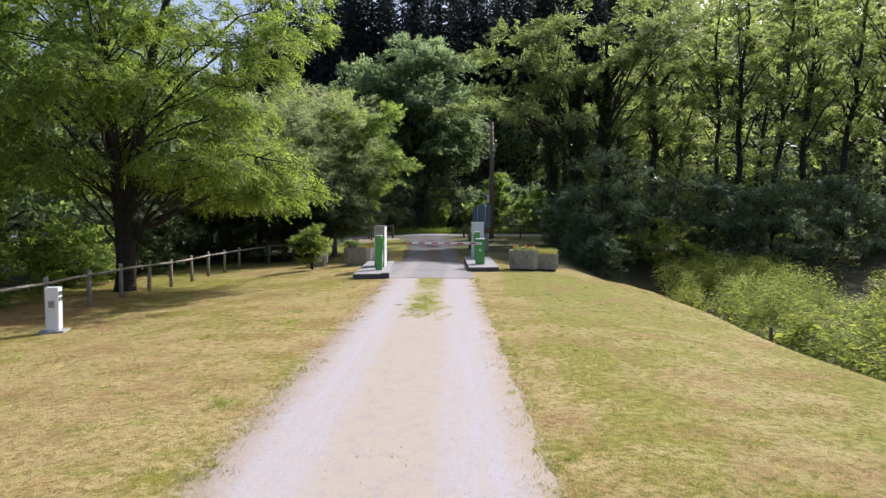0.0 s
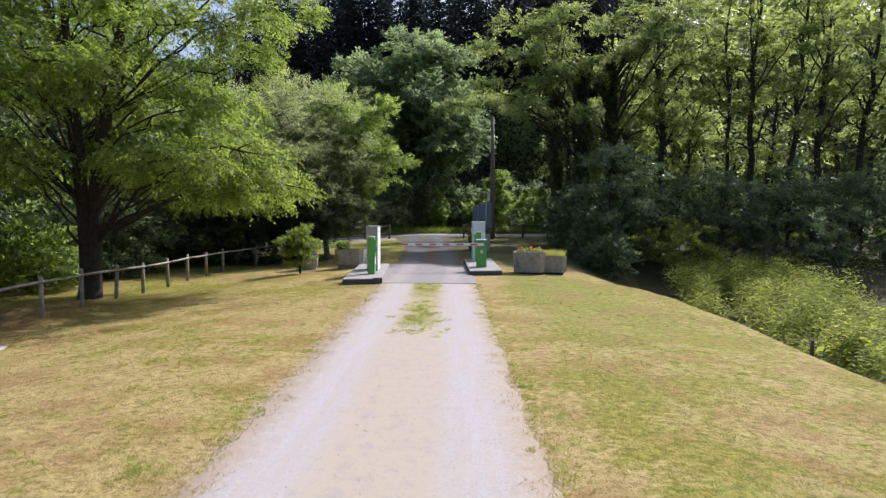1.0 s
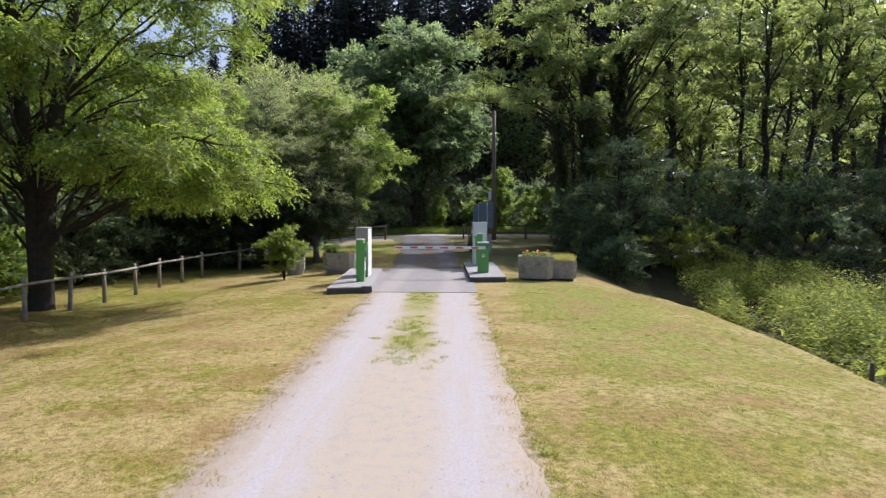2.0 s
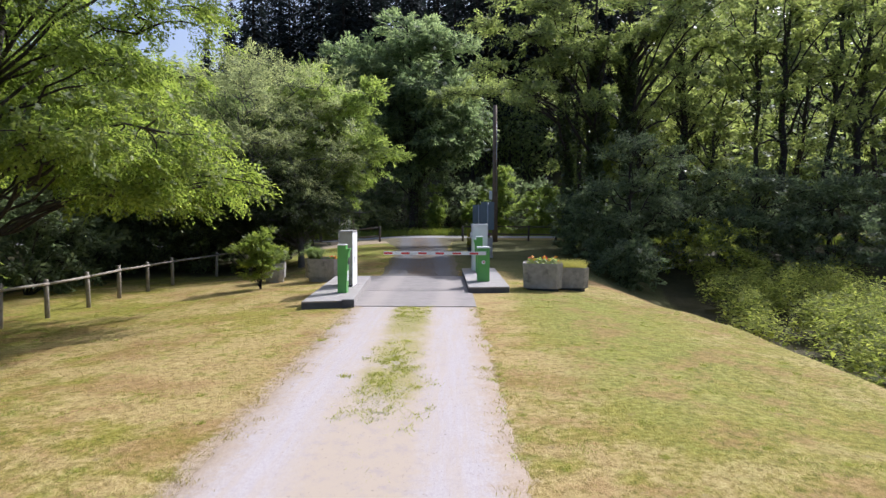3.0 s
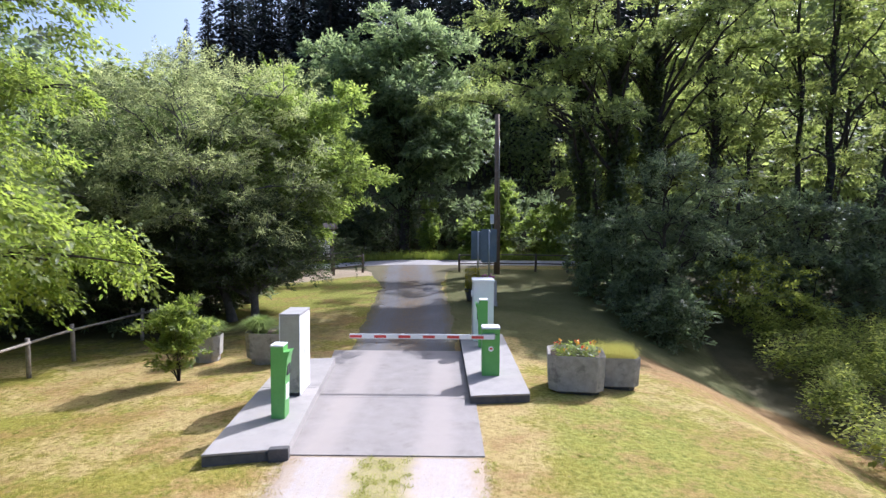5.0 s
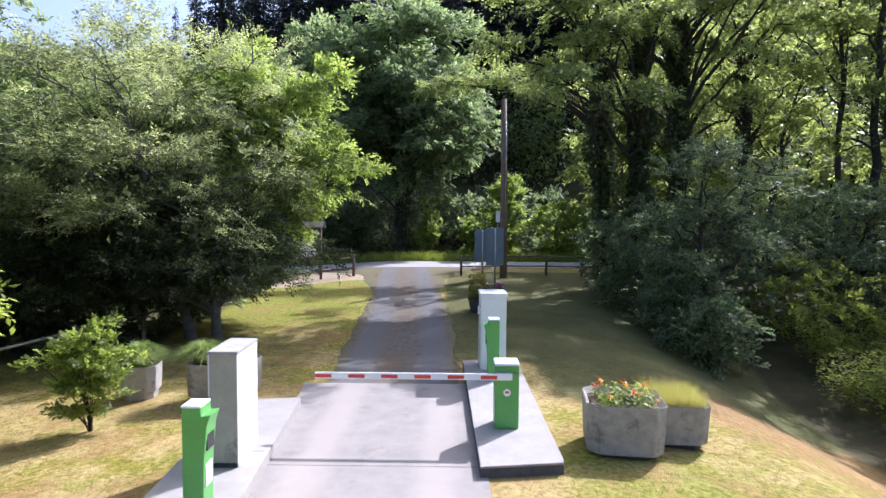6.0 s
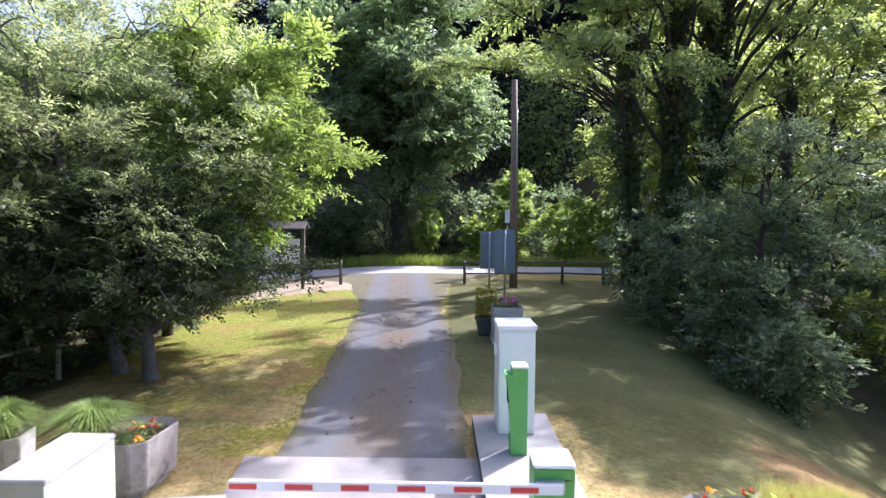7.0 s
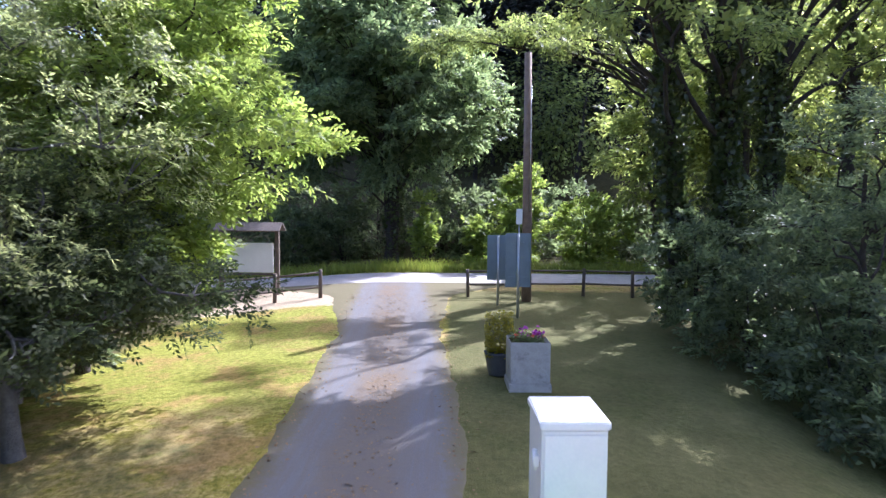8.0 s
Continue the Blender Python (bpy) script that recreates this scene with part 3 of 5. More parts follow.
def service_cabinet():
    ob = thing("cabinet", "tall white rendered cabinet with a grey end panel", "cabinet", (-2.55, 24.48, 0.165), 0.8)
    part("body", box(-0.185, 0.185, -0.405, 0.43, 0, 1.455, 0.008), CABINET, ob)
    part("cap", box(-0.192, 0.192, -0.437, 0.437, 1.455, 1.497, 0.008), CAP, ob, "flat weathered grey lid")
    for x0, x1 in ((-0.187, -0.175), (0.175, 0.187)):
        part("frame_post", box(x0, x1, -0.432, -0.406, 0.06, 1.454, 0.003), CABINET, ob)
    part("end_panel", box(-0.174, 0.174, -0.414, -0.402, 0.06, 1.45, 0.002), GREY_PANEL, ob, "recessed grey metal panel")
    # Black strip drawn for the shadow line at the cabinet's foot.
    part("plinth", box(-0.17, 0.17, -0.425, 0.42, -0.004, 0.055), BLACK, ob, "black strip for the shadow line at the foot")
    part("slot", box(0.184, 0.19, -0.06, -0.03, 0.60, 0.80), GREY_PANEL, ob, "narrow vertical slot")
    return ob


def white_cabinet():
    ob = thing("cabinet", "white painted metal cabinet with an overhanging lid", "cabinet", (1.185, 29.5, 0.165), 1.5)
    part("body", box(-0.265, 0.265, -0.33, 0.33, 0, 1.53, 0.012), WHITE, ob)
    part("lid", box(-0.285, 0.285, -0.35, 0.35, 1.53, 1.60, 0.012), WHITE, ob)
    part("door", box(-0.245, 0.245, -0.342, -0.331, 0.06, 1.49, 0.004), WHITE, ob)
    part("hinge", round_bar([(-0.30, -0.2, 1.15), (-0.30, -0.2, 1.32)], (0.022, 0.022)), WHITE, ob)
    part("bracket", box(-0.30, -0.262, -0.23, -0.17, 1.18, 1.28, 0.006), WHITE, ob)
    return ob


def terminal(at, toward, label):
    """A slim ticket post whose leaning face looks at the driver. toward: 1 for +x, -1 for -x."""
    ob = thing("ticket_terminal", label, "ticket machine", at)
    shape = [(-0.12, 0), (0.10, 0), (0.115, 0.62), (0.15, 0.98), (0.19, 1.10), (0.09, 1.085), (0.085, 1.175), (-0.12, 1.175)]
    bm = bmesh.new()
    a = [bm.verts.new((toward * x, -0.14, z)) for x, z in shape]
    b = [bm.verts.new((toward * x, 0.14, z)) for x, z in shape]
    bm.faces.new(a), bm.faces.new(b)
    for n in range(len(shape)):
        k = (n + 1) % len(shape)
        bm.faces.new((a[n], a[k], b[k], b[n]))
    bmesh.ops.recalc_face_normals(bm, faces=bm.faces[:])
    bmesh.ops.bevel(bm, geom=bm.edges[:], offset=0.006, segments=1, affect="EDGES")
    part("body", bm, GREEN, ob)
    x0, x1 = sorted((toward * -0.125, toward * 0.09))
    part("cap", box(x0, x1, -0.145, 0.145, 1.175, 1.20, 0.006), WHITE, ob, "white cap")
    x0, x1 = sorted((toward * 0.124, toward * 0.14))
    part("face_panel", box(x0, x1, -0.10, 0.10, 0.70, 0.92, 0.004), BLACK, ob, "dark reader panel")
    x0, x1 = sorted((toward * 0.10, toward * 0.118))
    part("ticket_slot", box(x0, x1, -0.09, 0.09, 0.30, 0.55, 0.004), WHITE, ob, "white slot plate")
    return ob


def barrier():
    ob = thing("barrier", "green barrier post with a closed red and white arm", "barrier", (1.18, 25.82, 0.165))
    part("housing", box(-0.18, 0.18, -0.2, 0.2, 0, 0.965, 0.012), GREEN, ob)
    part("lid", box(-0.188, 0.188, -0.207, 0.207, 0.965, 1.0, 0.012), WHITE, ob, "white lid")
    part("door_seam", box(-0.15, 0.15, -0.204, -0.199, 0.86, 0.867), BLACK, ob)
    arm = part("arm", box(-2.88, 0.06, -0.315, -0.275, 0.775, 0.87, 0.008), WHITE, ob, "white arm with red reflectors")
    for n in range(6):
        x = -2.872 + 0.494 * n
        part("reflector", box(x, x + 0.245, -0.3195, -0.314, 0.792, 0.846, 0.002), RED, arm)
    part("arm_clamp", box(-0.17, 0.08, -0.274, -0.198, 0.77, 0.875, 0.006), STEEL, ob, "steel clamp")
    badge = part("badge", round_bar([(0.0, -0.2065, 0.56), (0.0, -0.2, 0.56)], (0.055, 0.055), 16), WHITE, ob, "small round sticker")
    part("badge_mark", box(-0.025, 0.03, -0.209, -0.206, 0.55, 0.585), RED, badge)
    return ob


service_cabinet()
white_cabinet()
terminal((-2.40, 22.92, 0.165), 1, "slim green ticket post on the pale island")
terminal((1.14, 28.5, 0.165), -1, "slim green ticket post before the white cabinet")
barrier()


# ---- planters ----
def chamfered(w, d, c):
    return [(-w + c, -d), (w - c, -d), (w, -d + c), (w, d - c), (w - c, d), (-w + c, d), (-w, d - c), (-w, -d + c)]


def planter(at, turn, w, d, c, tall, mat, label, taper=1.06, plinth=True):
    ob = thing("planter", label, "planter", at, turn)
    bm = prism(chamfered(w / taper, d / taper, c), 0.05, tall, 0.012, taper)
    top = max((f for f in bm.faces if f.normal.z > 0.9), key=lambda f: f.calc_area())
    bmesh.ops.inset_region(bm, faces=[top], thickness=0.07)
    for v in top.verts:
        v.co.z -= 0.09
    part("tub", bm, mat, ob)
    part("soil", prism(chamfered(w - 0.08, d - 0.08, c), tall - 0.2, tall - 0.07), SOIL, ob, "dark soil")
    part("foot", prism(chamfered(w * 0.8, d * 0.8, c), -0.1, 0.055), BLACK if plinth else mat, ob)
    return ob


def bedding(name, label, category, at, spread, n, tall, leaf, leaf_mat, blooms=(), seed=1, count=50):
    """Low plants with flower heads, set in a tub."""
    rng = np.random.default_rng(seed)
    ob = thing(name, label, category, at)
    p = np.stack([rng.uniform(-spread[0], spread[0], n), rng.uniform(-spread[1], spread[1], n), rng.uniform(0, 1, n) ** 1.3 * tall], 1)
    out = unit(np.stack([p[:, 0] * 0.6, p[:, 1] * 0.6, 0.3 + 0 * p[:, 2]], 1))
    hang("foliage", mesh_from("foliage", *leaf_faces(rng, p, out, leaf, 0.55, 0.4), leaf_mat), ob)
    for k, (mat, size) in enumerate(blooms):
        c = np.stack([rng.uniform(-spread[0], spread[0], count), rng.uniform(-spread[1], spread[1], count), tall * rng.uniform(0.75, 1.15, count)], 1)
        q = np.repeat(c, 7, 0) + rng.normal(size=(7 * count, 3)) * size * 0.4
        hang("blossom", mesh_from("blossom", *leaf_faces(rng, q, unit(rng.normal(size=q.shape) + (0, 0, 0.6)), size, 0.8, 0.4), mat), ob)
    return ob


def tuft(name, label, at, n, tall, spread, mat, seed=1, wide=0.02, category="grass tuft"):
    """Arching blades out of one root."""
    rng = np.random.default_rng(seed)
    a, r = rng.uniform(0, 2 * np.pi, n), np.abs(rng.normal(size=n)) * 0.5 + 0.12
    h = tall * rng.uniform(0.55, 1.15, n)
    d = np.stack([np.cos(a), np.sin(a), 0 * a], 1)
    root = d * (spread * 0.35 * rng.uniform(0, 1, n))[:, None]
    mid_ = root + d * (r * spread * 0.5)[:, None] + np.stack([0 * h, 0 * h, h * 0.75], 1)
    tip = root + d * (r * spread * 1.25)[:, None] + np.stack([0 * h, 0 * h, h * (1.0 - 0.45 * np.clip(r, 0, 1.3))], 1)
    s = np.stack([-np.sin(a), np.cos(a), 0 * a], 1) * wide / 2
    v = np.stack([root - s, root + s, mid_ + s, mid_ - s, tip + s * 0.2, tip - s * 0.2], 1).reshape(-1, 3)
    k = 6 * np.arange(n)[:, None]
    f = np.concatenate([k + (0, 1, 2, 3), k + (3, 2, 4, 5)])
    ob = tagged(hang(name, mesh_from(name, v, f, mat)), label, category)
    ob.matrix_basis = pose(*at)
    return ob


planter((2.86, 25.42, 0.0), -7, 0.56, 0.56, 0.16, 0.75, PLANTER, "large weathered concrete planter with bedding flowers")
planter((3.74, 25.95, -0.05), -4, 0.50, 0.50, 0.13, 0.64, PLANTER, "weathered concrete planter with yellowing grass")
bedding("flowers", "red and golden bedding flowers in a tub", "flowers", (2.86, 25.42, 0.66), (0.42, 0.42), 620, 0.2, 0.08, LEAF_SHRUB, ((BLOOM_RED, 0.045), (BLOOM_GOLD, 0.05)), 4, 8)
rng = np.random.default_rng(6)
p = np.stack([rng.uniform(-0.42, 0.42, 5000), rng.uniform(-0.42, 0.42, 5000), 0 * rng.uniform(size=5000)], 1)
dry = hang("dry_grass", mesh_from("dry_grass", *blades(rng, p, 0.25, 0.006, 0.28), GRASS_STRAW))
dry.matrix_basis = pose(3.74, 25.95, 0.51, 0, 0, -4)
tagged(dry, "pale yellow grass filling a concrete planter", "grass")
planter((-5.62, 28.1, -0.06), 8, 0.34, 0.34, 0.13, 0.55, PLANTER_PALE, "pale concrete planter with a grass tuft", plinth=False)
tuft("grass_tuft", "arching green ornamental grass in a planter", (-5.6, 28.1, 0.40), 3200, 0.52, 0.38, GRASS_BLUE, 8, 0.008)
planter((-3.87, 27.75, 0.02), -4, 0.58, 0.52, 0.14, 0.66, PLANTER, "pale concrete planter with a grass tuft and flowers", plinth=False)
tuft("grass_tuft", "arching green ornamental grass in a planter", (-4.2, 27.75, 0.58), 2600, 0.46, 0.42, GRASS_BLUE, 9, 0.008)
bedding("flowers", "small orange bedding flowers among leaves", "flowers", (-3.6, 27.7, 0.58), (0.2, 0.38), 300, 0.12, 0.08, LEAF_MID, ((BLOOM_RED, 0.05), (BLOOM_GOLD, 0.05)), 5, 5)


def tall_planter():
    ob = thing("planter", "square grey concrete planter on a plinth", "planter", (1.6, 35.8, 0.14), 2)
    part("plinth", box(-0.385, 0.385, -0.385, 0.385, -0.05, 0.16, 0.01), PLANTER_PALE, ob)
    bm = box(-0.36, 0.36, -0.36, 0.36, 0.165, 0.92, 0.01)
    top = max((f for f in bm.faces if f.normal.z > 0.9), key=lambda f: f.calc_area())
    bmesh.ops.inset_region(bm, faces=[top], thickness=0.04)
    for v in top.verts:
        v.co.z -= 0.06
    part("tub", bm, PLANTER_PALE, ob)
    part("soil", box(-0.31, 0.31, -0.31, 0.31, 0.8, 0.875), SOIL, ob, "dark soil")
    return ob


tall_planter()
bedding("flowers", "purple and rust bedding flowers in a planter", "flowers", (1.58, 35.8, 1.0), (0.30, 0.30), 450, 0.16, 0.08, LEAF_MID, ((BLOOM_PINK, 0.07), (BLOOM_RED, 0.04)), 7, 9)
pot = thing("flower_pot", "round dark pot with a golden shrub", "flower pot", (1.12, 36.5, 0.2))
part("pot", round_bar([(0, 0, 0), (0, 0, 0.05), (0, 0, 0.42), (0, 0, 0.46), (0, 0, 0.46), (0, 0, 0.40)], (0.20, 0.21, 0.28, 0.30, 0.26, 0.25), 20), POT, pot)
bedding("golden_shrub", "rounded golden yellow shrub in a pot", "shrub", (1.12, 36.5, 0.58), (0.27, 0.25), 1700, 0.85, 0.08, LEAF_GOLD, (), 12)


# ---- fences, posts, signs ----
def post_fence(name, label, posts, tall, radius, rails, group="", mat=WOOD, rail_r=0.034, seed=2, wobble=1.0):
    """Round posts with round rails along them. posts: (x, y) in order."""
    rng = random.Random(seed)
    ob = thing(name, label, "fence", (posts[0][0], posts[0][1], float(land(*posts[0]))), group=group)
    ox, oy, oz = ob.matrix_basis.translation
    tops = []
    for x, y in posts:
        z = float(land(x, y)) - oz
        lx_, ly_ = rng.uniform(-0.035, 0.035) * wobble, rng.uniform(-0.03, 0.03) * wobble
        h = tall * rng.uniform(0.97, 1.03)
        part("post", round_bar([(x - ox, y - oy, z - 0.25), (x - ox + lx_ * 0.6, y - oy + ly_ * 0.6, z + h * 0.6), (x - ox + lx_, y - oy + ly_, z + h)], (radius * 1.04, radius, radius * 0.94)), mat, ob)
        tops.append((x - ox + lx_, y - oy + ly_, z))
    for share in rails:
        for a, b in zip(tops, tops[1:]):
            p = Vector(a) + Vector((0.06, 0, tall * share))
            q = Vector(b) + Vector((0.06, 0, tall * share))
            mid_ = (p + q) / 2 + Vector((0, 0, rng.uniform(-0.02, 0.01)))
            part("rail", round_bar([p, mid_, q], (rail_r, rail_r * 0.95, rail_r)), mat, ob)
    return ob


lawn_posts = [(-9.15, 11.3), (-9.18, 13.2), (-9.2, 15.4), (-9.2, 17.1), (-9.25, 18.75), (-9.3, 20.45), (-9.35, 22.1), (-9.38, 23.85), (-9.4, 25.4), (-9.4, 27.1), (-9.35, 28.75), (-8.75, 31.1), (-8.1, 33.2), (-7.6, 35.3)]
post_fence("fence", "weathered grey round-wood fence with one rail", lawn_posts, 0.96, 0.055, (0.86,))
post_fence("fence", "dark timber fence with two rails by the lane", [(0.72, 45.7), (2.75, 45.95), (4.74, 46.2), (6.4, 46.0), (8.4, 45.9)], 0.95, 0.06, (0.92, 0.45), mat=WOOD_DARK, seed=4)
post_fence("fence", "short dark timber fence with two rails by the lane", [(-4.3, 45.5), (-5.75, 45.1), (-8.2, 44.9), (-10.2, 44.8)], 0.95, 0.065, (0.92, 0.4), mat=WOOD_DARK, seed=5)


def bollard():
    ob = thing("bollard", "square white post on a concrete foot", "bollard", (-7.95, 13.75, float(land(-7.95, 13.75))), 14)
    part("foot", box(-0.24, 0.24, -0.22, 0.22, -0.05, 0.05, 0.01), PLANTER_PALE, ob)
    part("shaft", box(-0.125, 0.125, -0.12, 0.12, 0.05, 0.93, 0.012), WHITE, ob)
    for z in (0.64, 0.76):
        for y in (-0.06, 0.05):
            part("socket", box(0.124, 0.131, y - 0.04, y + 0.04, z, z + 0.085, 0.003), BLACK, ob, "dark outlet")
    part("plate", box(-0.06, 0.05, -0.126, -0.119, 0.52, 0.66, 0.002), PLANTER, ob, "faded plate")
    return ob


def road_sign(at, turn, w, z0, z1, label):
    ob = thing("road_sign", label, "sign", at, turn)
    part("panel", box(-w / 2, w / 2, 0.0, 0.025, z0, z1, 0.006), SIGN_GREY, ob, "grey back of the panel")
    for x in (-w / 2, w / 2 - 0.03):
        part("rim", box(x, x + 0.03, -0.03, -0.001, z0, z1, 0.004), SIGN_GREY, ob)
    for z in (z0 + 0.25, z1 - 0.3):
        part("brace", box(-w / 2 + 0.035, w / 2 - 0.035, -0.022, -0.001, z, z + 0.05, 0.003), SIGN_GREY, ob)
    part("post", round_bar([(0, -0.06, -0.2), (0, -0.06, z1 - 0.02)], (0.038, 0.038)), STEEL, ob, "galvanised post")
    return ob


def info_board():
    ob = thing("notice_board", "white notice board on dark posts under a small roof", "notice board", (-7.2, 47.0, 0.46))
    part("panel", box(-0.92, 0.88, -0.02, 0.03, 0.62, 1.70, 0.006), BOARD, ob, "blank white panel")
    for x in (-1.02, 1.03):
        part("post", box(x - 0.07, x + 0.07, -0.08, 0.08, -0.2, 2.2, 0.01), WOOD_DARK, ob)
    part("rail", box(-0.95, 0.96, -0.05, 0.05, 0.52, 0.60, 0.006), WOOD_DARK, ob)
    for s in (-1, 1):
        bm = bmesh.new()
        bmesh.ops.create_cube(bm, size=1, matrix=pose(0, s * 0.24, 2.28, s * -35, 0, 0) @ Matrix.Diagonal((2.45, 0.5, 0.05, 1)))
        part("roof_slope", bm, SHINGLE, ob, "shingled slope")
    return ob


bollard()
road_sign((1.62, 44.2, 0.38), 5, 0.68, 0.82, 2.24, "grey back of a road sign on a steel post")
road_sign((2.05, 42.2, 0.34), 4, 0.72, 0.88, 2.42, "grey back of a road sign on a steel post")
info_board()
pole = thing("utility_pole", "tall brown wooden utility pole with a small box", "utility pole", (2.62, 44.9, 0.4))
part("shaft", round_bar([(0, 0, -0.3), (-0.02, 0, 4), (-0.06, 0, 8.05)], (0.165, 0.15, 0.115), 14), POLE, pole)
part("meter_box", box(-0.36, -0.18, -0.12, 0.1, 2.55, 3.05, 0.01), WHITE, pole, "small white box")
part("conduit", round_bar([(-0.27, 0, 1.9), (-0.27, 0, 2.55)], (0.02, 0.02)), STEEL, pole)
part("conduit", round_bar([(0.05, -0.165, 3), (0.05, -0.15, 7)], (0.015, 0.015)), STEEL, pole)


# ---- trees ----
def bezier(a, b, c, n):
    t = np.linspace(0, 1, n)[:, None]
    return (1 - t) ** 2 * a + 2 * t * (1 - t) * b + t * t * c


def apart(rng, points, count):
    """A subset of points that keeps its distances."""
    keep = [int(rng.integers(len(points)))]
    gap = np.linalg.norm(points - points[keep[0]], axis=1)
    while len(keep) < min(count, len(points)):
        keep.append(int(gap.argmax()))
        gap = np.minimum(gap, np.linalg.norm(points - points[keep[-1]], axis=1))
    return points[keep]


def puffs(rng, mid_, radii, seed, boughs, puff, clumps, flat, shell, low, lumpy, lift=0.0, arms=()):
    """Bough middles over an uneven shell, clumps over the upper side of each bough. arms: further boughs at given places."""
    mid_, radii = np.array(mid_, float), np.array(radii, float)
    d = unit(rng.normal(size=(boughs * 7, 3)))
    bulge = np.array([noise.noise(Vector(v) * 1.9 + Vector((seed * 1.7, 0, 0))) for v in d])
    r = (shell + (1 - shell) * rng.uniform(0, 1, len(d)) ** 0.6) * (1 + lumpy * 1.5 * bulge)
    c = mid_ + d * r[:, None] * np.maximum(radii - puff * 0.6, radii * 0.5)
    c = apart(rng, c[c[:, 2] > low + lift * np.hypot(c[:, 0], c[:, 1])], boughs)
    if arms:
        c = np.concatenate([c, np.array(arms, float)])
    size = puff * rng.uniform(0.65, 1.4, len(c))
    k = np.repeat(np.arange(len(c)), clumps)
    e = unit(rng.normal(size=(len(k), 3)))
    e[:, 2] = np.where(e[:, 2] < -0.3, -0.4 * e[:, 2], e[:, 2])
    q = c[k] + e * (size[k] * rng.uniform(0.72, 1.08, len(k)))[:, None] * (1, 1, flat)
    q[:, 2] -= 0.35 * flat * (np.linalg.norm((q - c[k])[:, :2], axis=1) / puff) ** 2 * puff * 0.6
    out = unit(unit(q - c[k] + (0, 0, 0.1)) * 0.7 + unit((q - mid_) / radii) * 0.4)
    q[:, 2] = np.maximum(q[:, 2], 0.1)
    return c, q, out


